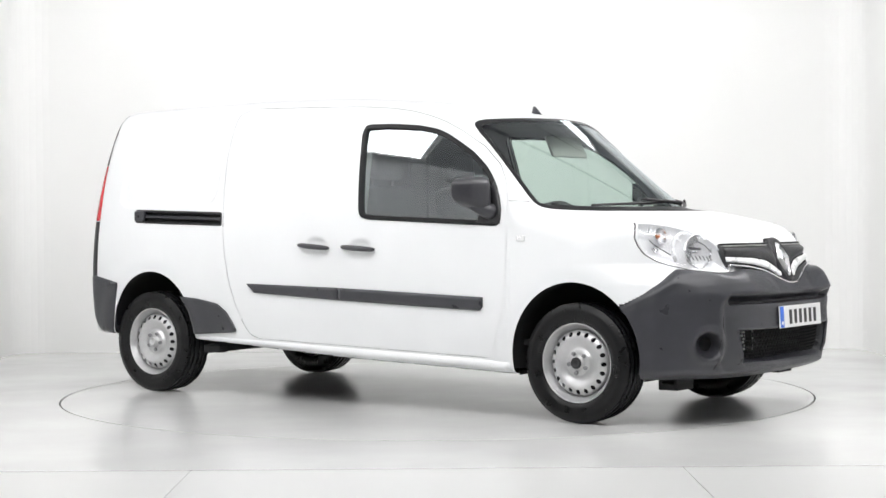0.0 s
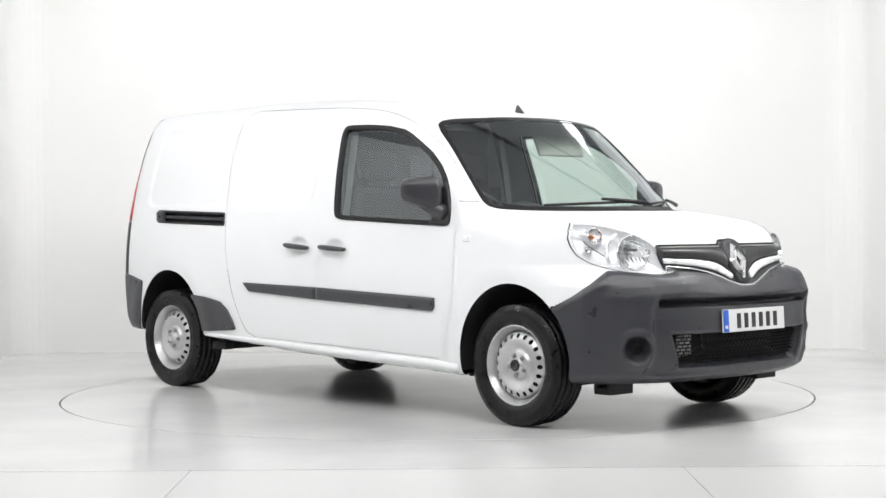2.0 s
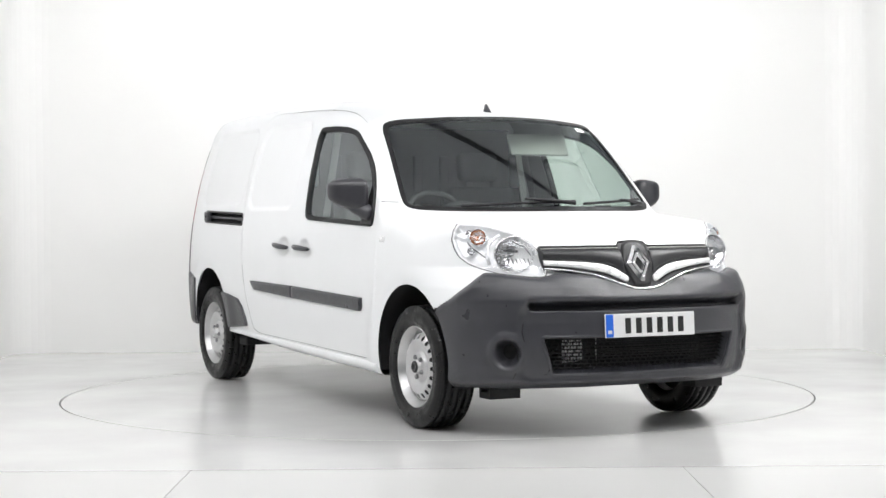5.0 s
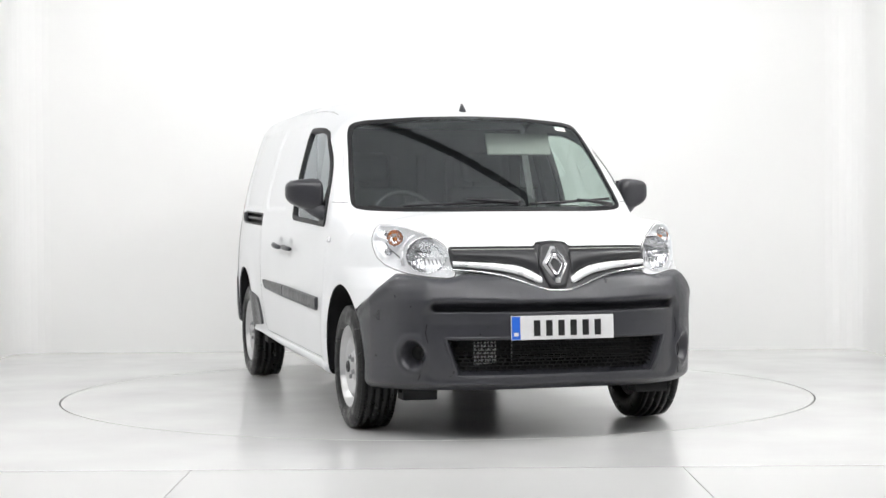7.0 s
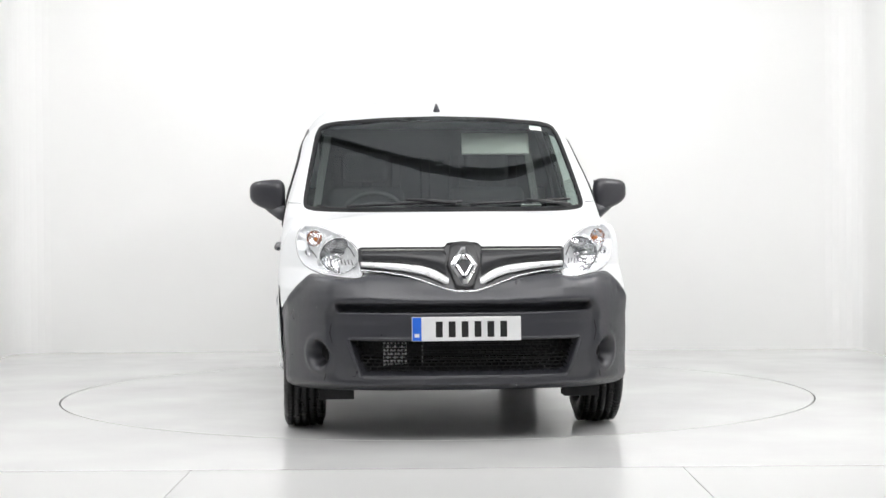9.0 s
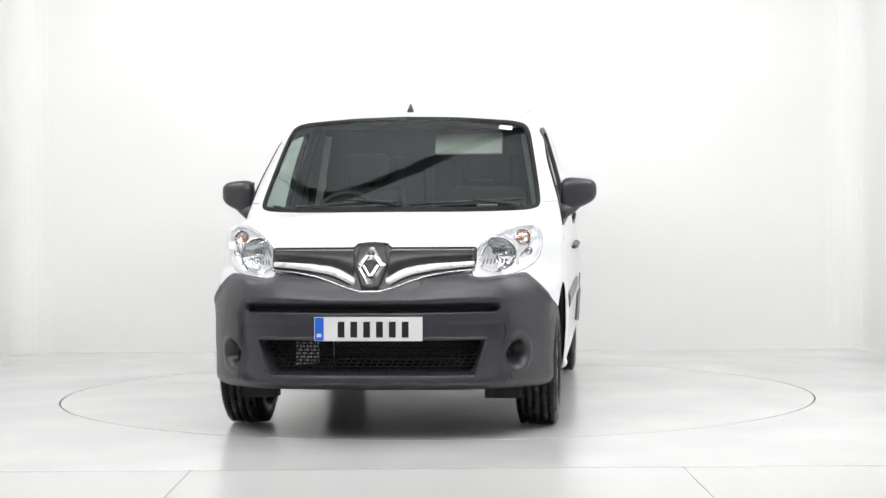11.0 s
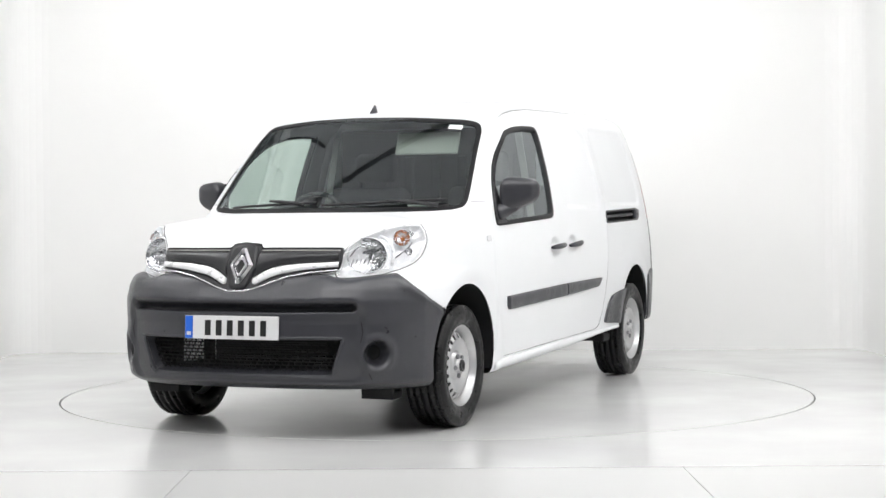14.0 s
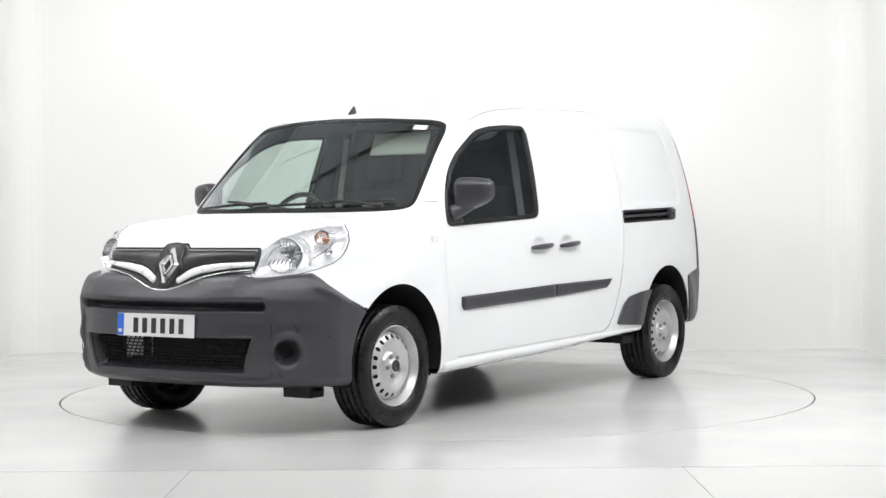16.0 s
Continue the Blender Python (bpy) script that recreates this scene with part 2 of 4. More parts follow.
def normals(p):
    e = 2e-3
    x, y, z = p[..., 0], p[..., 1], p[..., 2]
    g = np.stack([body(x + e, y, z) - body(x - e, y, z), body(x, y + e, z) - body(x, y - e, z), body(x, y, z + e) - body(x, y, z - e)], -1)
    return g / np.maximum(np.linalg.norm(g, axis=-1, keepdims=True), 1e-9)


def resample(poly, n, closed=True):
    p = np.array(poly, float)
    if closed:
        p = np.concatenate([p, p[:1]])
    d = np.concatenate([[0], np.cumsum(np.hypot(*np.diff(p, axis=0).T))])
    u = np.linspace(0, d[-1], n + (0 if closed else 1) if not closed else n + 1)[: n if closed else None]
    return np.stack([np.interp(u, d, p[:, 0]), np.interp(u, d, p[:, 1])], -1)


def rounded(poly, r, n=240):
    """A closed outline with corners eased over about r metres."""
    q = resample(poly, n)
    length = np.hypot(*np.diff(np.concatenate([q, q[:1]]), axis=0).T).sum()
    w = max(1, int(r / length * n)) | 1
    k = np.hanning(w + 2)[1:-1]
    k /= k.sum()
    h = w // 2
    return np.stack([np.convolve(np.concatenate([q[-h:, i], q[:, i], q[:h, i]]) if h else q[:, i], k, "valid") for i in (0, 1)], -1)


def shrink(poly, d):
    """The outline moved inwards by d metres (outwards below 0)."""
    t = np.roll(poly, -1, 0) - np.roll(poly, 1, 0)
    t /= np.linalg.norm(t, axis=1)[:, None]
    nrm = np.stack([-t[:, 1], t[:, 0]], -1)
    area = np.sum(poly[:, 0] * np.roll(poly[:, 1], -1) - np.roll(poly[:, 0], -1) * poly[:, 1])
    return poly + nrm * d * (1 if area > 0 else -1)


def inside(poly, u, v):
    """Which of the points lie inside the outline."""
    r = np.zeros(u.shape, bool)
    lo, hi = poly.min(0), poly.max(0)
    near = (u > lo[0]) & (u < hi[0]) & (v > lo[1]) & (v < hi[1])
    uu, vv = u[near], v[near]
    res = np.zeros(uu.shape, bool)
    for (x0, y0), (x1, y1) in zip(poly, np.roll(poly, -1, 0)):
        if y0 != y1:
            res ^= ((y0 > vv) != (y1 > vv)) & (uu < (x1 - x0) * (vv - y0) / (y1 - y0) + x0)
    r[near] = res
    return r


def nearest(poly, q):
    """The nearest point of the outline to each point of q."""
    a, b = poly, np.roll(poly, -1, 0)
    d = b - a
    t = np.clip(((q[:, None] - a[None]) * d[None]).sum(-1) / np.maximum((d * d).sum(-1), 1e-12)[None], 0, 1)
    c = a[None] + t[..., None] * d[None]
    i = ((c - q[:, None]) ** 2).sum(-1).argmin(1)
    return c[np.arange(len(q)), i]


def place(uv, side):
    """Outline points on the van's skin: side +1 or -1 (u is x, v is z) or 0 for the front (u is y, v is z)."""
    return on_front(uv[:, 0], uv[:, 1]) if side == 0 else on_side(uv[:, 0], uv[:, 1], side)


def sheet(outline, side, off=0.0, depth=0.0, rings=10, centre=None, hole=None):
    """A panel that follows the skin inside an outline (or between it and a hole), off metres proud, with edges depth deep."""
    c = outline.mean(0) if centre is None else np.array(centre)
    n = len(outline)
    inner = hole if hole is not None else c[None] + (outline - c) * 0.0005
    lv = [outline + (inner - outline) * t for t in np.linspace(0, 1, rings + 1)]
    uv = np.concatenate(lv)
    p = place(uv, side)
    nm = normals(p)
    v = p + nm * off
    f = [(i * n + j, i * n + (j + 1) % n, (i + 1) * n + (j + 1) % n, (i + 1) * n + j) for i in range(rings) for j in range(n)]
    if depth:
        base = len(v)
        back = (p + nm * (off - depth))
        rim = [back[:n]]
        f += [(j, base + j, base + (j + 1) % n, (j + 1) % n) for j in range(n)]
        if hole is not None:
            rim.append(back[-n:])
            o = rings * n
            f += [(o + j, o + (j + 1) % n, base + n + (j + 1) % n, base + n + j) for j in range(n)]
        v = np.concatenate([v] + rim)
    return v, f


# ---- the studio ----
BACK, HALF, FRONT, WALL_TOP = 3.30, 3.42, -3.15, 3.05


def studio():
    # one wall that runs round three sides with rounded corners, 12 cm thick
    r = 0.28
    path = [(-HALF, FRONT)]
    for cx, a0 in ((-HALF + r, 180), (HALF - r, 90)):
        for k in range(9):
            a = radians(a0 - 90 * k / 8)
            path.append((cx + r * math.cos(a), BACK - r + r * math.sin(a) - 0.019 * (cx + r * math.cos(a))))
    path.append((HALF, 1.5))
    p = np.array(path)
    t = np.gradient(p, axis=0)
    t /= np.linalg.norm(t, axis=1)[:, None]
    out = p + np.stack([-t[:, 1], t[:, 0]], -1) * 0.12
    n = len(p)
    v = [(*q, z) for z in (0, WALL_TOP) for q in p] + [(*q, z) for z in (0, WALL_TOP) for q in out]
    f = []
    for j in range(n - 1):
        f += [(j, j + 1, n + j + 1, n + j), (2 * n + j + 1, 2 * n + j, 3 * n + j, 3 * n + j + 1), (n + j, n + j + 1, 3 * n + j + 1, 3 * n + j)]
    f += [(0, n, 3 * n, 2 * n), (n - 1, 2 * n - 1, 4 * n - 1, 3 * n - 1)]
    tagged(mesh_object("wall_north", v, f, M_WALL, smooth=False), "smooth white painted studio wall with rounded corners", "wall", kind="structure")

    # unseen wall end past the open bay, added to bounce light onto the van
    b = box_bm((0.12, -0.1 - FRONT, WALL_TOP), (HALF + 0.06, (FRONT - 0.1) / 2, WALL_TOP / 2), 0.004)
    tagged(part("wall_east_end", b, M_WALL), "white wall end past an open bay, out of view, bounces light", "wall", kind="structure")

    # floor round the turntable: a ring of quads from the disc's gap out to a square
    rad, gap, m = 2.246, 0.011, 192
    a = np.arange(m) * 2 * np.pi / m
    ring = np.stack([np.cos(a), np.sin(a)], -1)
    k = np.maximum(np.abs(ring[:, 0]) / 4.2, np.where(ring[:, 1] < 0, -ring[:, 1] / -FRONT, ring[:, 1] / 4.2))
    edge = ring / k[:, None]
    lev = [ring * (rad + gap), ring * (rad + gap), edge]
    v = [(*q, z) for l, z in zip(lev, (-0.04, 0.0, 0.0)) for q in l]
    f = [(i * m + j, i * m + (j + 1) % m, (i + 1) * m + (j + 1) % m, (i + 1) * m + j) for i in range(2) for j in range(m)]
    tagged(mesh_object("floor", v, f, M_FLOOR, smooth=False), "glossy pale grey painted studio floor", "floor", kind="structure")
    v = [(0, 0, 0)] + [(*(q * rad), 0.0) for q in ring] + [(*(q * rad), -0.04) for q in ring]
    f = [(0, 1 + j, 1 + (j + 1) % m) for j in range(m)] + [(1 + j, 1 + m + j, 1 + m + (j + 1) % m, 1 + (j + 1) % m) for j in range(m)]
    disc = tagged(new("turntable"), "round grey painted turntable set flush in the floor", "turntable")
    mesh_object("deck", v, f, M_FLOOR, disc, False)
    rim_v, rim_f = [], []
    for r0, z0 in ((rad - 0.035, 0.0002), (rad - 0.033, 0.0006), (rad - 0.002, 0.0006), (rad + 0.001, 0.0), (rad + 0.001, -0.04)):
        rim_v += [(*(q * r0), z0) for q in ring]
    rim_f = [(i * m + j, i * m + (j + 1) % m, (i + 1) * m + (j + 1) % m, (i + 1) * m + j) for i in range(4) for j in range(m)]
    mesh_object("edge_band", rim_v, rim_f, M_FLOOR, disc, False)
    part("base", box_bm((5, 5, 0.05), (0, 0, -0.065)), M_VOID, None)
    ob = bpy.data.objects["base"]
    ob.name = "floor_pit"
    tagged(ob, "dark pit under the turntable", "floor", kind="structure")
    # paler floor in front of the booth
    for x0, x1 in ((-9, -1.043), (-1.040, 1.030), (1.033, 9)):
        b = box_bm((x1 - x0, 11.0, 0.05), ((x0 + x1) / 2, FRONT - 5.503, -0.025), 0.0015)
        tagged(part("pavement", b, M_APRON), "pale painted floor bay before the studio", "floor", "floor bays", kind="structure")
    # the dark hall round the studio
    h = 5.5
    for name, size, at in (("wall_south", (18, 0.2, h), (0, -14.6, h / 2)), ("wall_west", (0.2, 19.2, h), (-9, -5.0, h / 2)),
                           ("wall_east", (0.2, 19.2, h), (9, -5.0, h / 2)), ("wall_back", (18, 0.2, h), (0, 4.6, h / 2))):
        tagged(part(name, box_bm(size, at), M_HALL), "grey ribbed cladding of the hall", "wall", kind="structure")
    for s in (-1, 1):
        tagged(part("floor_side", box_bm((4.8, 7.8, 0.05), (s * 6.6, 0.75, -0.03)), M_FLOOR), "grey hall floor", "floor", kind="structure")
    bm = bmesh.new()
    for i in range(46):
        box_bm((0.16, 19.2, 0.05), (-9 + 0.4 * i, -5.0, h - 0.03), bm=bm)
    box_bm((18, 19.2, 0.12), (0, -5.0, h + 0.06), bm=bm)
    tagged(part("ceiling", bm, M_HALL), "grey ribbed metal roof of the hall", "ceiling", kind="structure")
    # sheets under the hall's roof, dim glow added so the windscreen mirrors a lit roof
    for k in range(17):
        tagged(part("rooflight", box_bm((1.02, 18.6, 0.02), (-8.32 + 1.04 * k, -5.0, h - 0.075)), M_ROOF_GLOW), "roof sheet with an added dim glow, mirrored in the glass", "rooflight", "hall rooflights", kind="structure")
    for y, z in ((-10.5, 4.9), (-5.8, 4.9), (3.6, 4.9)):
        v, f = tube([(x, y - 0.004 * x * x, z + 0.2 * math.cos(x / 6)) for x in np.linspace(-8.9, 8.9, 31)], 0.045, 8)
        tagged(mesh_object("ceiling_beam", v, f, M_BEAM), "dark curved steel roof beam", "beam", "roof beams", kind="structure")
    # unseen thin curved rail across the side walls' tops, added for the windscreen's dark reflection
    v, f = tube([(x, -0.73 + 0.045 * x + 0.185 * x * x, WALL_TOP + 0.028) for x in np.linspace(-3.46, 3.44, 41)], 0.028, 10)
    tagged(mesh_object("ceiling_rail", v, f, M_BEAM), "thin dark curved rail, added for the band mirrored in the windscreen", "beam", kind="structure")


def light_bank(at, size, tilt, cloth=M_LAMP):
    """A long softbox: a black tray with a glowing cloth."""
    root = new("softbox")
    root.matrix_world = Matrix.Translation(at) @ tilt
    tagged(root, "long white softbox lamp hung out of view above the studio", "lamp", "studio softboxes")
    w, l = size
    bm = bmesh.new()
    box_bm((w + 0.08, l + 0.08, 0.04), (0, 0, 0.10), 0.01, bm=bm)
    for s in (-1, 1):
        box_bm((0.03, l + 0.08, 0.14), (s * (w / 2 + 0.025), 0, 0.04), bm=bm)
        box_bm((w + 0.02, 0.03, 0.14), (0, s * (l / 2 + 0.025), 0.04), bm=bm)
    part("tray", bm, M_WALL, root, "white metal tray")
    part("diffuser", box_bm((w, l, 0.01), (0, 0, 0.0)), cloth, root, "glowing white cloth")
    up = tilt.inverted() @ Vector((0, 0, 1))
    for k in (-0.4, 0.4):
        foot = Vector((k * w, 0, 0.12)) if w > l else Vector((0, k * l, 0.12))
        high = 5.5 - (Matrix.Translation(at) @ tilt @ foot).z
        add_rod(root, foot, foot + up * high)
    return root


def add_rod(root, a, b):
    v, f = tube([tuple(a), tuple((a + b) / 2), tuple(b)], 0.012, 6)
    mesh_object("hanger", v, f, M_BEAM, root)


studio()
light_bank((-2.92, -1.10, 3.45), (1.2, 0.80), pose(0, 0, 0, 0, -40, 18), M_WEST)
# added unseen lamp that brightens the van's flank on the east side
light_bank((3.0, -1.55, 3.45), (1.1, 0.95), pose(0, 0, 0, 0, 40, 0), M_EAST)
light_bank((1.75, 1.95, 3.12), (0.65, 0.85), pose(0, 0, 0, 0, 0, 0))
# assumed main light, placed out of view before the studio
light_bank((0, -4.6, 3.9), (6.8, 1.8), pose(0, 0, 0, 50, 0, 0))
# added unseen fill lamp that brightens the back wall
light_bank((0, 1.7, 3.55), (6.0, 0.55), pose(0, 0, 0, 42, 0, 0), M_WASH)

# ---- the van ----
van = tagged(new("van"), "white panel van with dark plastic bumpers standing on the turntable", "van")

WINDOW = rounded([(0.072, 1.545), (0.085, 1.588), (0.12, 1.592), (0.286, 1.588), (0.45, 1.574), (0.589, 1.548), (0.68, 1.515), (0.765, 1.470), (0.86, 1.412), (0.949, 1.340),
                  (1.0, 1.285), (1.04, 1.225), (1.07, 1.16), (1.085, 1.10), (1.085, 1.03), (1.06, 1.022), (0.616, 1.042), (0.19, 1.062), (0.14, 1.075), (0.125, 1.11)], 0.05)
FRONT_DOOR = rounded([(-0.038, 1.712), (0.208, 1.692), (0.36, 1.668), (0.482, 1.638), (0.62, 1.595), (0.748, 1.542), (0.90, 1.452), (1.012, 1.352), (1.07, 1.27), (1.108, 1.19), (1.13, 1.08), (1.136, 0.98),
                      (1.136, 0.80), (1.128, 0.65), (1.10, 0.5), (1.062, 0.38), (1.01, 0.318), (0.049, 0.345), (0.03, 0.5), (0.0, 0.864), (-0.015, 1.055), (-0.026, 1.377)], 0.03)
SLIDE_DOOR = rounded([(0.04, 1.710), (-0.86, 1.738), (-0.945, 1.70), (-0.955, 1.43), (-0.915, 1.028), (-0.89, 0.859), (-0.85, 0.70), (-0.804, 0.571), (-0.74, 0.45), (-0.69, 0.385), (-0.62, 0.362),
                      (0.12, 0.343), (0.10, 0.5), (0.08, 0.864), (0.06, 1.055), (0.05, 1.377)], 0.03)
ARCH_F = np.array([(1.54 + 0.372 * math.cos(a), 0.33 + 0.398 * math.sin(a)) for a in np.arange(120) * math.pi / 60])
ARCH_R = np.array([(-1.505 + 0.362 * math.cos(a), 0.35 + 0.398 * math.sin(a)) for a in np.arange(120) * math.pi / 60])


def mirrored(half):
    """A whole outline from its half on the left side, from the middle below round to the middle above."""
    return half + [(-u, v) for u, v in half[::-1]]


SCREEN = rounded(mirrored([(0.0, 1.094), (0.3, 1.094), (0.5, 1.096), (0.62, 1.100), (0.70, 1.106), (0.742, 1.118), (0.752, 1.14), (0.747, 1.19), (0.720, 1.34), (0.700, 1.44), (0.681, 1.53), (0.660, 1.576), (0.63, 1.593), (0.57, 1.604), (0.3, 1.619), (0.0, 1.624)]), 0.03, 320)
LAMP = [(0.748, 1.027), (0.69, 1.025), (0.655, 1.015), (0.615, 1.000), (0.552, 0.966), (0.510, 0.930), (0.490, 0.893), (0.474, 0.85), (0.467, 0.808), (0.482, 0.780), (0.51, 0.775), (0.55, 0.777), (0.605, 0.784),
        (0.665, 0.793), (0.718, 0.814), (0.751, 0.837), (0.775, 0.870), (0.785, 0.912), (0.788, 0.955), (0.777, 0.998)]
LAMP_L = rounded(LAMP, 0.025)
LAMP_R = LAMP_L * [-1, 1]
RAIL = rounded([(-1.672, 1.127), (-0.936, 1.104), (-0.928, 1.031), (-1.665, 1.054)], 0.03)
BUMPER_TOP = pl([(0.0, 0.694), (0.05, 0.696), (0.10, 0.710), (0.17, 0.738), (0.26, 0.768), (0.36, 0.785), (0.44, 0.787), (0.47, 0.776), (0.53, 0.767), (0.60, 0.776), (0.66, 0.790), (0.71, 0.797), (0.75, 0.768), (0.80, 0.722), (0.83, 0.688), (0.848, 0.665), (0.868, 0.618), (0.95, 0.5)])


def shell():
    """The whole skin as a grid, then split along the outlines of doors, panes, lamps and wheel arches."""
    phi = (np.arange(600) + 0.5) * 2 * np.pi / 600
    st = []
    for b in np.linspace(88, 4, 40):
        st.append((-1.9, 0.82, -math.sin(radians(b)), math.cos(radians(b))))
    for x in np.arange(-1.9, 1.2, 0.0098):
        st.append((x, 0.82 - 0.14 * np.clip(x / 1.2, 0, 1), 0.0, 1.0))
    for b in np.linspace(0.4, 89, 190):
        st.append((1.2, 0.68, math.sin(radians(b)), math.cos(radians(b))))
    st = np.array(st)
    n, m = len(st), len(phi)
    dx = np.repeat(st[:, 2:3], m, 1)
    dy, dz = np.outer(st[:, 3], np.cos(phi)), np.outer(st[:, 3], np.sin(phi))
    ox, oz = np.repeat(st[:, 0:1], m, 1), np.repeat(st[:, 1:2], m, 1)
    r = solve(lambda q: body(ox + q * dx, q * dy, oz + q * dz), np.full((n, m), 2.2), np.zeros((n, m)))
    v = np.stack([ox + r * dx, r * dy, oz + r * dz], -1).reshape(-1, 3)
    i, j = np.meshgrid(np.arange(n - 1), np.arange(m), indexing="ij")
    k = (j + 1) % m
    q = np.stack([i * m + j, (i + 1) * m + j, (i + 1) * m + k, i * m + k], -1).reshape(-1, 4)
    label = np.zeros(len(q), int)

    def carve(poly, side, tag, cond):
        c = v[q].mean(1)
        a, b = (c[:, 1], c[:, 2]) if side == 0 else (c[:, 0], c[:, 2])
        hit = inside(poly, a, b) & cond(c)
        mark = np.zeros(len(v), int)
        mark[q[hit].ravel()] |= 1
        mark[q[~hit].ravel()] |= 2
        bv = np.nonzero(mark == 3)[0]
        uv = v[bv][:, 1:] if side == 0 else v[bv][:, [0, 2]]
        to = nearest(poly, uv)
        ok = np.hypot(*(to - uv).T) < 0.03
        v[bv[ok]] = place(to[ok], side)
        label[hit] = tag

    c = v[q].mean(1)
    nz = normals(c)[:, 2]
    label[(nz < -0.9) & (c[:, 2] < 0.5)] = 9
    for s in (-1, 1):
        flank = lambda p, s=s: (p[:, 1] * s > 0.45) & (p[:, 0] < 2.2)
        carve(ARCH_F, s, 8, lambda p, s=s: (p[:, 1] * s > 0.5))
        carve(ARCH_R, s, 8, lambda p, s=s: (p[:, 1] * s > 0.5))
        carve(SLIDE_DOOR, s, 4 + (s > 0), flank)
        carve(FRONT_DOOR, s, 2 + (s > 0), flank)
        carve(WINDOW, s, 8, flank)
        carve(RAIL, s, 8, flank)
    carve(SCREEN, 0, 8, lambda p: (p[:, 0] > 0.5) & (p[:, 2] > 1.0))
    for lamp in (LAMP_L, LAMP_R):
        carve(lamp, 0, 8, lambda p: (p[:, 0] > 1.6) & (p[:, 2] < 1.05))
    c = v[q].mean(1)
    low = (c[:, 0] > 1.72) & (c[:, 2] < BUMPER_TOP(np.abs(c[:, 1])) - 0.014)
    label[low] = 8
    well = (label == 9) & (np.abs(c[:, 1]) > 0.5) & ((np.abs(c[:, 0] - 1.54) < 0.38) | (np.abs(c[:, 0] + 1.505) < 0.37))
    label[well] = 8

    def piece(name, keep, material, lab="", move=None, thick=0.0, parent=van):
        ids = np.nonzero(keep)[0]
        used, inv = np.unique(q[ids], return_inverse=True)
        vv = v[used]
        if move is not None:
            vv = vv + normals(vv) * move
        ob = mesh_object(name, vv, inv.reshape(-1, 4).tolist(), material, parent, True, lab)
        if thick:
            md = ob.modifiers.new("thickness", "SOLIDIFY")
            md.thickness, md.offset = thick, -1
        return ob

    piece("body", label == 0, M_PAINT, "white lacquered panel body")
    piece("underbody", label == 9, M_UNDER, "black coated floor pan")
    c = v[q].mean(1)
    piece("cabin_lining", (label < 6) & (c[:, 0] > -0.14) & (c[:, 0] < 1.32) & (c[:, 2] > 0.95), M_LINING, "dark grey cabin lining", -0.03)
    doors = {}
    for tag, name in ((2, "front_door"), (3, "front_door"), (4, "sliding_door"), (5, "sliding_door")):
        # the panel stands 5 mm off its opening all round
        keep = label == tag
        mark = np.zeros(len(v), int)
        mark[q[keep].ravel()] |= 1
        mark[q[~keep & ((label < 2) | ((label > 3) & (label < 8) & (tag < 4)))].ravel()] |= 2
        bv = np.nonzero(mark == 3)[0]
        old = v[bv].copy()
        poly = FRONT_DOOR if tag < 4 else SLIDE_DOOR
        s = 1 if tag % 2 else -1
        uv = nearest(shrink(poly, 0.0032), v[bv][:, [0, 2]])
        v[bv] = place(uv, s)
        ob = piece(name, keep, M_PAINT)
        v[bv] = old
        jamb = piece("door_jamb", keep, M_PAINT, "white painted door opening", -0.007)
        doors[(name, s)] = ob
    return doors


DOORS = shell()


def add(name, pieces, material, parent=van, label="", smooth=True):
    v, f = pieces
    return mesh_object(name, v, f, material, parent, smooth, label)


def smoothed(piece, axis, terms):
    """A panel eased onto one even curve: its coordinate along axis becomes a low polynomial of the other two."""
    v, f = piece
    u, w = np.delete(v, axis, 1).T
    a = terms(u, w)
    v = v.copy()
    ease = a @ np.linalg.lstsq(a, v[:, axis], rcond=None)[0] - v[:, axis]
    v[:, axis] += 0.03 * np.tanh(ease / 0.03)
    return v, f


def panes():
    for s in (-1, 1):
        door = DOORS[("front_door", s)]
        add("window_frame", sheet(shrink(WINDOW, -0.004), s, 0.006, 0.03, 4, hole=shrink(WINDOW, 0.021)), M_SEAL, door, "black rubber window seal")
        pane = smoothed(sheet(shrink(WINDOW, 0.012), s, -0.008, 0.0, 12), 1, lambda x, z: np.stack([x ** 0, x, z, x * x, x * z, z * z], -1))
        g = add("side_window", pane, M_SIDE, door, "green tinted glass")
        g.visible_shadow = False
    pane = smoothed(sheet(shrink(SCREEN, 0.004), 0, -0.003, 0.0, 22, centre=(0, 1.36)), 0, lambda y, z: np.stack([y ** 0, z, z * z, y * y, y * y * z, y ** 4, y * y * z * z, y ** 4 * z], -1))
    g = add("windscreen", pane, M_GLASS, van, "green tinted windscreen glass")
    g.visible_shadow = False
    add("windscreen_seal", sheet(shrink(SCREEN, -0.002), 0, 0.001, 0.012, 4, hole=shrink(SCREEN, 0.020)), M_SEAL, van, "black glass border")


panes()


# ---- front bumper: rings of height round the nose ----
def bumper_base(y, z):
    """How proud of the body the bumper stands, with its sunken middle panel."""
    off = 0.022 - 0.013 * np.clip((np.abs(y) - 0.62) / 0.16, 0, 1) + 0.010 * np.clip((0.36 - z) / 0.08, 0, 1)
    return off - 0.020 * dent(y, z, -0.625, 0.625, 0.285, 0.648, 0.06, 0.032)


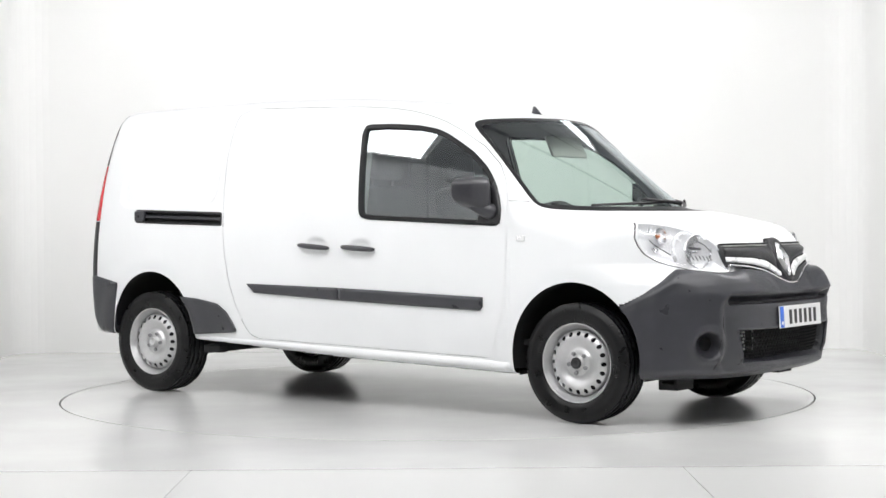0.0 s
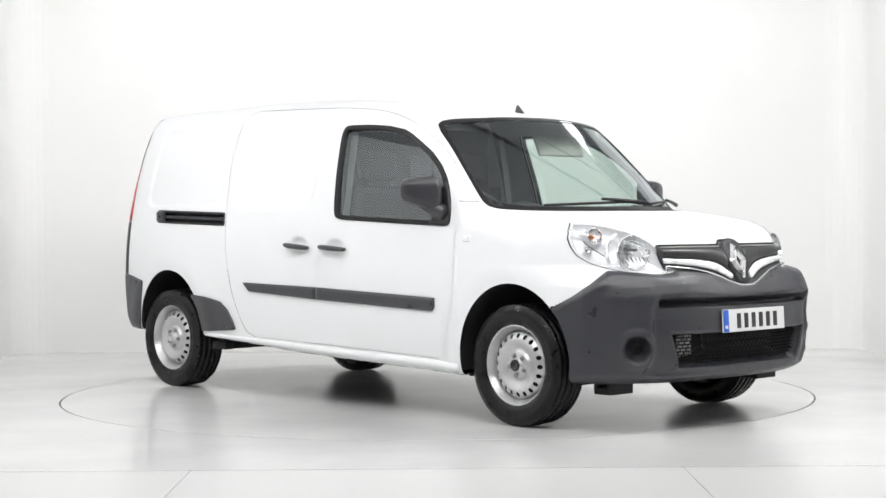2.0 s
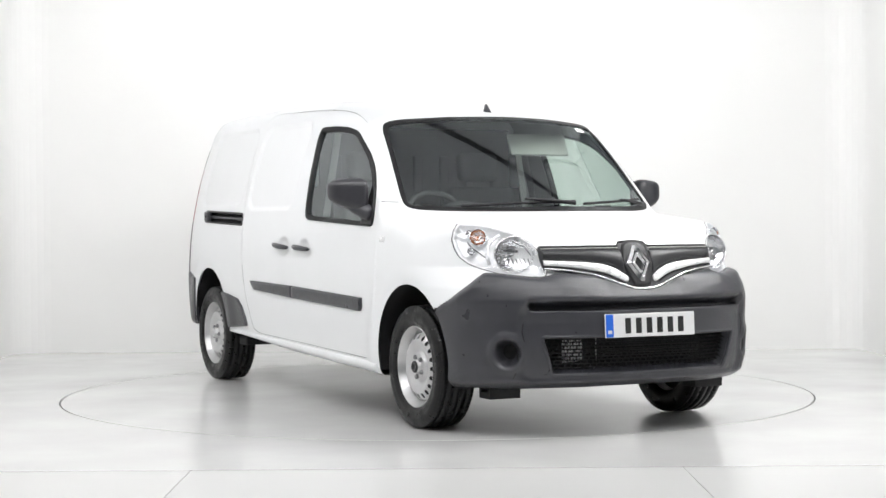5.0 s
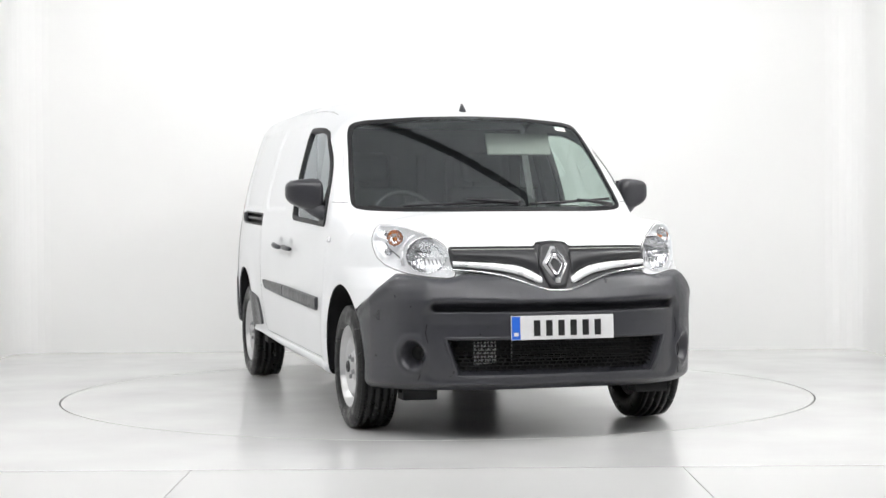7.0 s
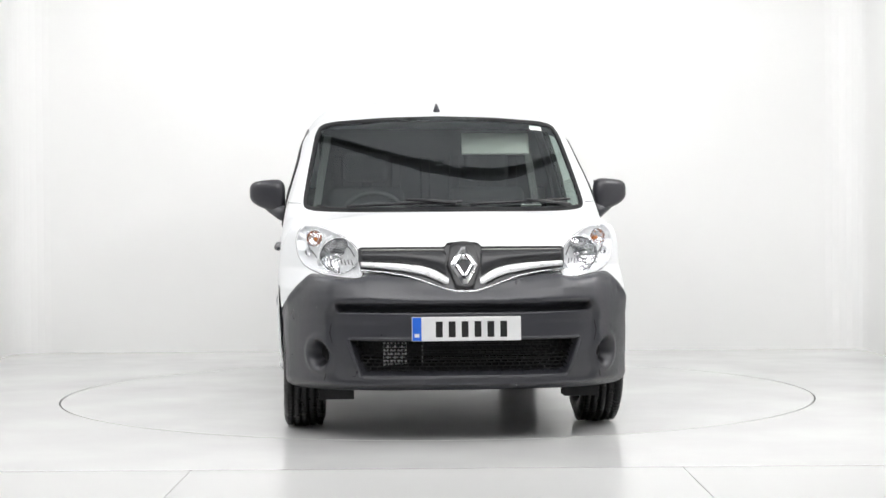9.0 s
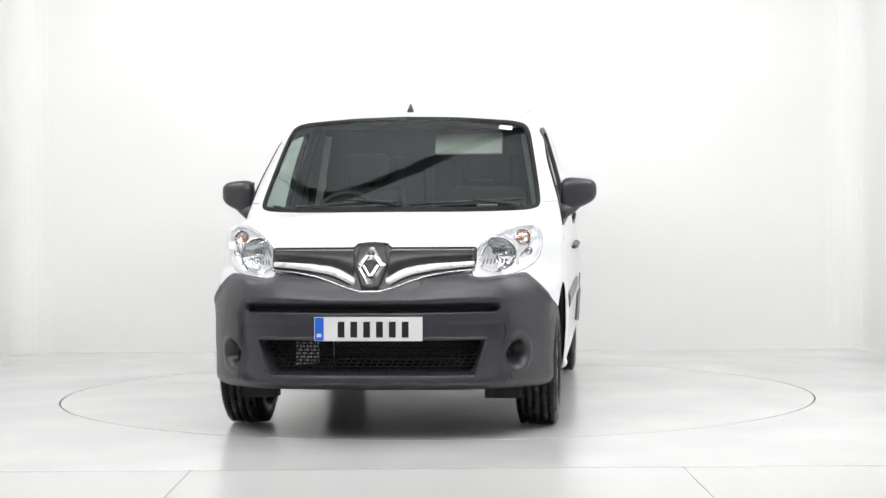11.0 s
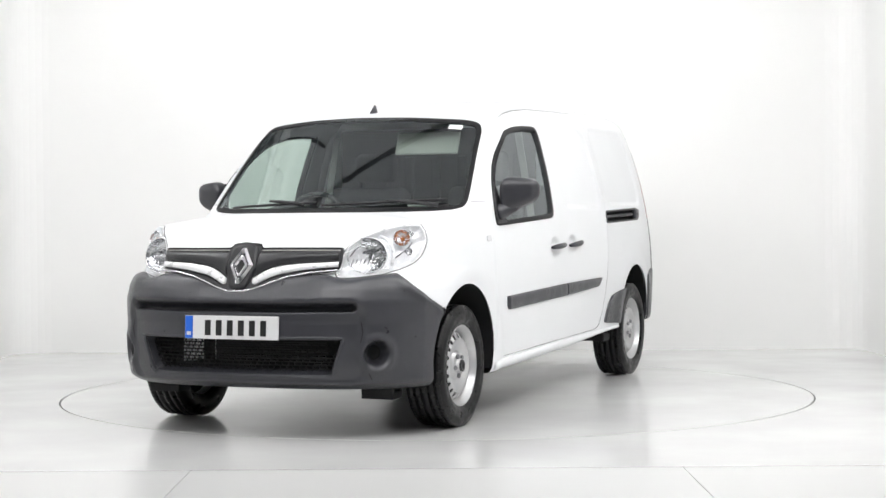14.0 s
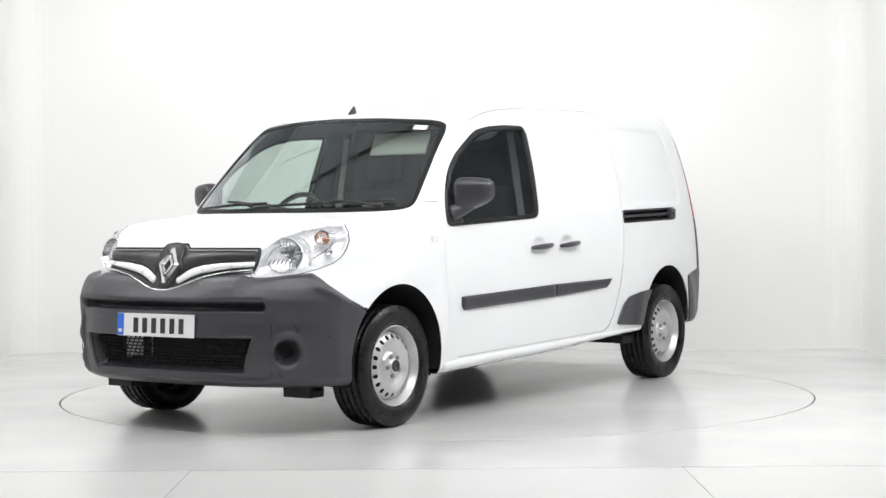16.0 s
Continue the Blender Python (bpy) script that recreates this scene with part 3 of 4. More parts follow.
def bumper():
    na, nz = 420, 96
    a = np.radians(np.linspace(-74, 74, na))
    u = np.linspace(0, 1, nz)
    ca, sa = np.cos(a), np.sin(a)
    ztop = np.full(na, 0.7)
    for _ in range(6):
        r = solve(lambda q: body(1.45 + q * ca, q * sa, ztop), np.full(na, 1.4), np.zeros(na))
        ztop = BUMPER_TOP(np.abs(r * sa))
    z = 0.243 + np.outer(u, ztop - 0.243)
    A, S = np.repeat(ca[None], nz, 0), np.repeat(sa[None], nz, 0)
    r = solve(lambda q: body(1.45 + q * A, q * S, z), np.full((nz, na), 1.4), np.zeros((nz, na)))
    p = np.stack([1.45 + r * A, r * S, z], -1)
    nrm = normals(p)
    y, ay = p[..., 1], np.abs(p[..., 1])
    drop = np.clip((ztop[None] - z) / 0.055, 0, 1)
    tuck = 0.016 * (1 - drop) ** 2 * np.clip((ay - 0.2) / 0.25, 0, 1)
    ends = np.clip((1.98 - p[..., 0]) / 0.16, 0, 1)
    amount = np.maximum(0.030 - 0.018 * np.clip((ay - 0.60) / 0.15, 0, 1) - 0.022 * ends, 0)
    off = bumper_base(y, z) - tuck - 0.013 * ends + amount * np.sqrt(1 - (1 - drop) ** 2) * np.clip((z - 0.56) / 0.14, 0, 1) * np.clip((ay - 0.2) / 0.25, 0, 1)
    off -= 0.055 * dent(y, z, -0.595, 0.595, 0.620, 0.653, 0.014, 0.012)
    half = 0.495 + 0.055 * np.clip((z - 0.335) / 0.15, 0, 1)
    grille = dent(y / half, z / 0.5, -1.0, 1.0, 0.316 / 0.5, 0.488 / 0.5, 0.06, 0.03)
    off -= 0.075 * grille
    well = on_front(np.array([0.678]), np.array([0.418]))[0]
    ring = np.sqrt((p[..., 0] - well[0]) ** 2 + (ay - well[1]) ** 2 + (z - well[2]) ** 2)
    off += 0.006 * np.exp(-((ring - 0.080) / 0.018) ** 2)
    t = np.clip(0.5 - (ring - 0.050) / 0.048, 0, 1)
    off -= 0.075 * t * t * (3 - 2 * t)
    off += 0.006 * np.exp(-((z - (BUMPER_TOP(ay) - 0.035)) / 0.02) ** 2) * np.clip((ay - 0.5) / 0.1, 0, 1)
    off = off * (0.2 + 0.8 * np.sqrt(np.clip((z - 0.243) / 0.05, 0, 1)))
    level = nrm.copy()
    level[..., 2] *= np.clip((z - 0.26) / 0.12, 0, 1)
    p = p + level * off[..., None]
    idx = np.arange(na * nz).reshape(nz, na)
    quad = np.stack([idx[:-1, :-1], idx[:-1, 1:], idx[1:, 1:], idx[1:, :-1]], -1)
    c = (p[:-1, :-1] + p[1:, 1:]) / 2
    keep = ~inside(ARCH_F, c[..., 0], c[..., 2]) & ~((grille[:-1, :-1] > 0.9) & (np.abs(c[..., 1]) < 0.6))
    v = p.reshape(-1, 3).copy()
    mark = np.zeros(len(v), int)
    mark[quad[keep].ravel()] |= 1
    mark[quad[~keep].ravel()] |= 2
    bv = np.nonzero(mark == 3)[0]
    to = nearest(ARCH_F, v[bv][:, [0, 2]])
    ok = np.hypot(*(to - v[bv][:, [0, 2]]).T) < 0.03
    v[bv[ok], 0], v[bv[ok], 2] = to[ok, 0], to[ok, 1]
    faces = quad[keep].tolist()
    # returned edges along the top and below
    base = len(v)
    back = (p[-1] - nrm[-1] * 0.035)
    under = p[0] * [1, 1, 1] - np.stack([ca * 0.12, sa * 0.12, np.full(na, -0.004)], -1)
    v = np.concatenate([v, back, under])
    kt, kb = keep[-1], keep[0]
    faces += [(idx[-1, j], idx[-1, j + 1], base + j + 1, base + j) for j in range(na - 1) if kt[j]]
    faces += [(idx[0, j + 1], idx[0, j], base + na + j, base + na + j + 1) for j in range(na - 1) if kb[j]]
    return mesh_object("front_bumper", v, faces, M_PLASTIC, van, True, "dark grey grained plastic bumper")


BUMPER = bumper()


# ---- wheels ----
def wheel():
    """One wheel, its outer face towards +y, hub at the origin."""
    R, w = 0.312, 0.10
    prof = [(0.196, -w * 0.8), (0.215, -w * 0.98), (0.26, -w * 1.06), (0.29, -w * 0.96), (0.304, -w * 0.85)]
    for k in range(5):
        y0 = -0.076 + k * 0.038
        prof += [(R - 0.002 * abs(k - 2), y0 - 0.014), (R - 0.002 * abs(k - 2), y0 + 0.012), (R - 0.011, y0 + 0.014), (R - 0.011, y0 + 0.022)]
    prof = prof[:-2]
    prof += [(0.304, w * 0.88), (0.297, w * 0.95), (0.29, w * 0.97), (0.282, w * 1.02), (0.262, w * 1.055), (0.258, w * 1.04), (0.24, w * 1.05), (0.222, w * 1.0), (0.212, w * 0.92), (0.202, w * 0.84), (0.196, w * 0.7)]
    n = 240
    v, f = revolve(prof, n)
    m = len(prof)
    g = v.reshape(n, m, 3)
    rad = np.hypot(g[..., 0], g[..., 2])
    cut = ((np.arange(n) % 3) == 0)[:, None] & (np.abs(g[..., 1]) > 0.045) & (rad > 0.298)
    g *= np.where(cut, (rad - 0.0025) / rad, 1.0)[..., None] ** np.array([1, 0, 1])
    tyre = (g.reshape(-1, 3), f)
    # steel disc with a ring of slots
    prof = [(0.198, -0.07), (0.199, 0.055), (0.204, 0.078), (0.2065, 0.087), (0.203, 0.091), (0.199, 0.087), (0.196, 0.078), (0.1885, 0.066), (0.181, 0.054), (0.1755, 0.040), (0.1735, 0.028), (0.1705, 0.026)]
    prof += [(0.169, 0.036), (0.1675, 0.042)] + [(r, 0.0635 - 0.0195 * ((r - 0.130) / 0.036) ** 1.7) for r in np.linspace(0.166, 0.131, 13)]
    prof += [(0.125, 0.0625), (0.11, 0.056), (0.095, 0.0475), (0.083, 0.043), (0.074, 0.044), (0.070, 0.054), (0.066, 0.059), (0.050, 0.060), (0.040, 0.060), (0.037, 0.062), (0.035, 0.072), (0.031, 0.076), (0.012, 0.077), (0.0005, 0.077)]
    prof = [(r, h + 0.012 if r < 0.1685 else h) for r, h in prof]
    n, slots = 320, 20
    v, f = revolve(prof, n)
    a = np.arctan2(v[:, 2], v[:, 0])
    rad = np.hypot(v[:, 0], v[:, 2])
    rel = (a / (2 * np.pi) * slots) % 1 - 0.5
    du, dv = rel * 2 * np.pi / slots * 0.150 / 0.0112, (rad - 0.150) / 0.0125
    e = np.hypot(du, dv)
    fa = np.array(f)
    holes = (e[fa].mean(1) < 1.0)
    mk = np.zeros(len(v), int)
    mk[fa[holes].ravel()] |= 1
    mk[fa[~holes].ravel()] |= 2
    bv = np.nonzero(mk == 3)[0]
    k = 1 / np.maximum(e[bv], 1e-6)
    nr = 0.150 + (rad[bv] - 0.150) * k
    na = a[bv] + (rel[bv] * k - rel[bv]) * 2 * np.pi / slots
    yy = np.interp(-nr, [-p[0] for p in prof[11:]], [p[1] for p in prof[11:]])
    v[bv] = np.stack([nr * np.cos(na), yy, nr * np.sin(na)], -1)
    rim = (v, fa[~holes].tolist())
    back = revolve([(0.19, -0.02), (0.17, 0.006), (0.0005, 0.006)], 64)
    bolts = []
    for i in range(5):
        b = 2 * math.pi * i / 5 + 0.3
        pv, pf = revolve([(0.0125, 0.062), (0.0125, 0.080), (0.009, 0.085), (0.0005, 0.085)], 6)
        bolts.append((pv + [0.052 * math.cos(b), 0, 0.052 * math.sin(b)], pf))
    return tyre, rim, back, bolts, revolve([(0.030, 0.0885), (0.029, 0.096), (0.026, 0.098), (0.018, 0.097), (0.016, 0.092), (0.0005, 0.091)], 32)


def wheels():
    tyre, rim, back, bolts, cap = wheel()
    first = None
    for x, s, name in ((1.54, -1, "w"), (1.54, 1, "w"), (-1.54, -1, "w"), (-1.54, 1, "w")):
        m = pose(x, s * 0.752, 0.312, 0, 17 * x, 0 if s > 0 else 180)
        if first is None:
            first = mesh_object("wheel", *rim, M_RIM, van, True, "silver painted steel wheel with slots")
            mesh_object("tyre", *tyre, M_TYRE, first, True, "black rubber tyre")
            mesh_object("brake_drum", *back, M_UNDER, first, True, "dark brake drum behind the slots")
            for bolt in bolts:
                mesh_object("wheel_bolt", *bolt, M_BOLT, first, False)
            mesh_object("hub_cap", *cap, M_TRIM, first, True, "small black hub cap")
            first.matrix_basis = m
        else:
            other = copy_thing(first, m)
            if x < 0:
                for piece in other.children:
                    if piece.name.startswith("hub_cap"):
                        piece.data = piece.data.copy()
                        piece.data.materials[0] = M_RIM
                        tagged(piece, "silver hub cap")


wheels()


def arches():
    for poly, cx, cz, rx, rz in ((ARCH_F, 1.54, 0.33, 0.378, 0.404), (ARCH_R, -1.505, 0.35, 0.368, 0.404)):
        for s in (-1, 1):
            a = np.radians(np.linspace(-14, 194, 40))
            v, f = [], []
            for y in (0.882, 0.80, 0.50):
                k = 1.0 if y > 0.85 else 1.02
                v += [(cx + rx * k * math.cos(t), s * y, cz + rz * k * math.sin(t)) for t in a]
            v = np.array(v)
            edge = on_side(np.clip(v[:40, 0], -2.0, 2.0), v[:40, 2], s)
            v[:40, 1] = edge[:, 1] - s * 0.012
            f = [(i * 40 + j, i * 40 + j + 1, (i + 1) * 40 + j + 1, (i + 1) * 40 + j) for i in range(2) for j in range(39)]
            v = np.concatenate([v, [(cx, s * 0.50, cz)]])
            f += [(80 + j, 80 + j + 1, 120) for j in range(39)]
            add("wheel_arch_liner", (v, f), M_VOID, van, "black plastic wheel arch liner")


arches()


# ---- the van's fittings ----
def band(us, lo, hi, side, off, depth, m=6, bow=0.0):
    """A strip along the skin between two curves, off metres proud, with edges depth deep."""
    us = np.asarray(us, float)
    n = len(us)
    l, h = np.array([lo(u) for u in us]), np.array([hi(u) for u in us])
    out = np.concatenate([np.stack([us, l], -1), np.stack([us, h], -1)[::-1]])
    t = np.linspace(0, 1, m + 1)
    uv = np.concatenate([np.stack([us, l + (h - l) * k], -1) for k in t])
    p = place(uv, side)
    nm = normals(p)
    round_off = np.repeat(np.where((t == 0) | (t == 1), depth * 0.25, 0.0) - bow * np.sin(np.pi * t), n)
    v = p + nm * (off - round_off)[:, None]
    f = [(i * n + j, i * n + j + 1, (i + 1) * n + j + 1, (i + 1) * n + j) for i in range(m) for j in range(n - 1)]
    loop = list(range(n)) + [i * n + n - 1 for i in range(1, m + 1)] + list(range(m * n + n - 2, m * n - 1, -1)) + [i * n for i in range(m - 1, 0, -1)]
    base = len(v)
    v = np.concatenate([v, p[loop] + nm[loop] * (off - depth)])
    k = len(loop)
    f += [(loop[j], base + j, base + (j + 1) % k, loop[(j + 1) % k]) for j in range(k)]
    return v, f


def line(points):
    p = np.array(sorted(points), float)
    return lambda u: float(np.interp(u, p[:, 0], p[:, 1]))


def skin(u, v, side, off):
    p = place(np.array([[u, v]], float), side)
    return (p + normals(p) * off)[0]


def grille():
    g = add("grille", sheet(rounded(mirrored([(0.0, 0.698), (0.05, 0.700), (0.10, 0.714), (0.17, 0.742), (0.26, 0.772), (0.36, 0.790), (0.478, 0.799), (0.49, 0.85), (0.492, 0.905), (0.485, 0.917), (0.10, 0.916), (0.085, 0.92), (0.062, 0.938), (0.0, 0.940)]), 0.012, 300), 0, 0.008, 0.02, 14, centre=(0, 0.83)), M_GRILLE, van, "dark grey plastic upper grille")
    edge = line([(0.0, 0.696), (0.05, 0.698), (0.10, 0.712), (0.17, 0.740), (0.26, 0.770), (0.36, 0.788), (0.47, 0.797)])
    add("chrome_strip", band(np.linspace(-0.480, 0.480, 120), lambda u: edge(abs(u)), lambda u: edge(abs(u)) + 0.009, 0, 0.026, 0.02, 3), M_CHROME, g, "thin chrome strip")
    hi = line([(0.072, 0.768), (0.12, 0.800), (0.16, 0.818), (0.20, 0.829), (0.30, 0.841), (0.467, 0.849)])
    lo = line([(0.072, 0.745), (0.09, 0.742), (0.12, 0.757), (0.16, 0.776), (0.20, 0.790), (0.30, 0.808), (0.467, 0.825)])
    for s in (-1, 1):
        add("chrome_wing", band(s * np.linspace(0.074, 0.477, 60), lambda u: lo(abs(u)), lambda u: hi(abs(u)), 0, 0.016, 0.012, 6, 0.004), M_SATIN, g, "bright silver grille wing")
        top = lambda u: 0.898 if abs(u) > 0.095 else 0.898 - (0.095 - abs(u)) * 0.5
        add("grille_bar", band(s * np.linspace(0.082, 0.474, 50), lambda u: min(hi(abs(u)) + 0.010, top(u) - 0.004), top, 0, 0.010, 0.006, 8, 0.012), M_GRILLE, g, "rounded dark grille bar")
        # black strips for the shaded grooves above and below the wing
        add("groove", band(s * np.linspace(0.10, 0.468, 50), lambda u: hi(abs(u)) + 0.001, lambda u: hi(abs(u)) + 0.008, 0, 0.010, 0.004, 2), M_VOID, g, "black strip for the shade in a groove")
        add("groove", band(s * np.linspace(0.10, 0.468, 50), lambda u: lo(abs(u)) - 0.010, lambda u: lo(abs(u)) - 0.001, 0, 0.010, 0.004, 2), M_VOID, g, "black strip for the shade in a groove")
    # the same painted groove shade under the bonnet edge
    add("groove", band(np.linspace(-0.478, 0.478, 60), lambda u: 0.909 + 0.018 * (abs(u) < 0.075), lambda u: 0.917 + 0.018 * (abs(u) < 0.075), 0, 0.0095, 0.004, 2), M_VOID, g, "black strip for the shade in a groove")
    # pale strip painted for the reflection along the grille's upper lip
    for s in (-1, 1):
        add("lip_highlight", band(s * np.linspace(0.090, 0.476, 40), lambda u: 0.9015, lambda u: 0.9055, 0, 0.0125, 0.006, 2), M_VISOR, g, "thin grey strip for the light caught on the grille's upper lip")
    plate = np.array([(0.0, 0.712), (0.040, 0.720), (0.080, 0.825), (0.062, 0.918), (0.03, 0.932), (0.0, 0.934), (-0.03, 0.932), (-0.062, 0.918), (-0.080, 0.825), (-0.040, 0.720)])
    badge = add("badge", sheet(rounded(plate, 0.012, 120), 0, 0.022, 0.02, 6), M_TRIM, g, "black plate behind the diamond")
    # a plain bright diamond ring, faceted along its middle
    outer = np.array([(0.012, 0.738), (0.066, 0.830), (0.010, 0.908), (-0.010, 0.908), (-0.066, 0.830), (-0.012, 0.738)])
    rows = []
    for k, o in ((1.0, 0.024), (0.80, 0.036), (0.66, 0.026), (0.60, 0.026), (0.46, 0.038), (0.34, 0.024)):
        ring = resample((outer - [0, 0.825]) * k + [0, 0.825], 60)
        p = place(ring, 0)
        rows.append(p + normals(p) * o)
    n = 60
    f = [(i * n + j, i * n + (j + 1) % n, (i + 1) * n + (j + 1) % n, (i + 1) * n + j) for i in (0, 1, 3, 4) for j in range(n)]
    add("diamond", (np.concatenate(rows), f), M_CHROME, badge, "chrome diamond ring", smooth=False)


grille()


def number_plate():
    root = tagged(new("number_plate"), "white plate with a blue end band and dark bars")
    root.parent = van
    root.matrix_basis = pose(2.396, 0, 0.541, 0, -3, 0)
    part("plate", box_bm((0.008, 0.512, 0.113), (0, 0, 0), 0.003), M_PLATE, root, "white reflective plate")
    part("blue_band", box_bm((0.003, 0.042, 0.108), (0.0045, -0.232, 0), 0.001), M_BLUE, root, "blue end band")
    for k in range(6):
        part("bar", box_bm((0.0025, 0.032, 0.074), (0.0045, -0.128 + 0.0605 * k, -0.002), 0.0008), M_INK, root)
    part("emblem", box_bm((0.002, 0.022, 0.016), (0.0065, -0.232, -0.03), 0.0006), M_PLATE, root)


number_plate()


def lower_grille():
    def at(y, z, off):
        return skin(y, z, 0, off)
    half = lambda z: 0.50 + 0.05 * (z - 0.335) / 0.15
    bars = []
    zs = np.linspace(0.326, 0.482, 10)
    for z in zs:
        ys = np.linspace(-half(z), half(z), 40)
        p = place(np.stack([ys, np.full(40, z)], -1), 0)
        bars.append(tube(p - [0.060, 0, 0], 0.0030, 6))
    for i in range(9):
        k0 = half(zs[i])
        for y in np.arange(-k0 + 0.016 * (i % 2) + 0.01, k0, 0.033):
            p = place(np.array([[y, zs[i]], [y, zs[i + 1]]]), 0) - [0.060, 0, 0]
            bars.append(tube(p, 0.0036, 4))
    g = add("lower_grille", merge(*bars), M_VOID, BUMPER, "black honeycomb air intake")
    tagged(g, kind="stuff")
    # black backing and duct added for the intake's shade, they stop stray light
    add("intake_shade_sheet", sheet(rounded([(-0.56, 0.33), (0.56, 0.33), (0.60, 0.49), (-0.60, 0.49)], 0.03, 160), 0, -0.185, 0, 8), M_VOID, BUMPER, "dark sheet standing for the shade inside the air intake")
    o = rounded([(-0.57, 0.300), (0.57, 0.300), (0.61, 0.505), (-0.61, 0.505)], 0.04, 160)
    add("intake_duct", sheet(o, 0, -0.045, 0.16, 1, hole=shrink(o, 0.002)), M_VOID, BUMPER, "black walls added to keep the air intake dark")
    bm = bmesh.new()
    for k in range(14):
        box_bm((0.006, 0.60, 0.0048), (2.205, 0.115, 0.335 + 0.0115 * k), bm=bm)
    rad = part("radiator", bm, principled("radiator_grey", (0.03, 0.03, 0.032), 0.6, metal=0.3, var=0.2, scale=50), BUMPER, "dark radiator fins")
    bm = bmesh.new()
    for k in range(7):
        box_bm((0.006, 0.008, 0.125), (2.205, -0.375 + 0.017 * k, 0.405), bm=bm)
    for k in range(8):
        box_bm((0.006, 0.112, 0.0045), (2.206, -0.324, 0.350 + 0.0155 * k), bm=bm)
    tagged(rad, kind="stuff")
    tagged(part("cooler", bm, principled("cooler_metal", (0.80, 0.80, 0.80), 0.4, metal=0.1, var=0.15, scale=40), BUMPER, "pale metal cooler core"), kind="stuff")
    add("support_rod", tube([(2.215, -0.194, 0.33), (2.215, -0.194, 0.49)], 0.004, 6), M_RIM, BUMPER, "thin bare metal rod")
    # raised lip round the opening
    o = rounded([(-0.492, 0.308), (0.492, 0.308), (0.555, 0.496), (-0.555, 0.496)], 0.06, 160)
    p = place(np.concatenate([o, o[:2]]), 0)
    add("intake_lip", tube(p - normals(p) * 0.006, 0.0100, 10), M_PLASTIC, BUMPER, "rounded lip of the air intake")
    # fog lamp wells: black discs at the bottom stand for the shade inside
    for s in (-1, 1):
        p = place(np.array([[s * 0.678, 0.418]]), 0)
        n = normals(p)[0]
        v, f = revolve([(0.036, -0.046), (0.033, -0.051), (0.0005, -0.053)], 32)
        q = Vector((0, 1, 0)).rotation_difference(Vector(n)).to_matrix()
        add("fog_well_shade", (np.array([tuple(q @ Vector(w)) for w in v]) + p[0], f), M_VOID, BUMPER, "black disc for the shade in the fog lamp well")
        seam = place(np.array([(s * y, z) for y, z in ((0.585, 0.610), (0.618, 0.590), (0.627, 0.52), (0.620, 0.475), (0.632, 0.445), (0.640, 0.41), (0.632, 0.37), (0.640, 0.33), (0.645, 0.305))]), 0)
        rise = bumper_base(seam[:, 1], seam[:, 2])[:, None]
        add("seam", tube(seam + normals(seam) * rise, 0.0026, 6), M_VOID, BUMPER, "dark joint of the bumper end")


lower_grille()


M_FIN = principled("lamp_shade_metal", (0.12, 0.12, 0.125), 0.3, metal=0.7, var=0.2, scale=60)


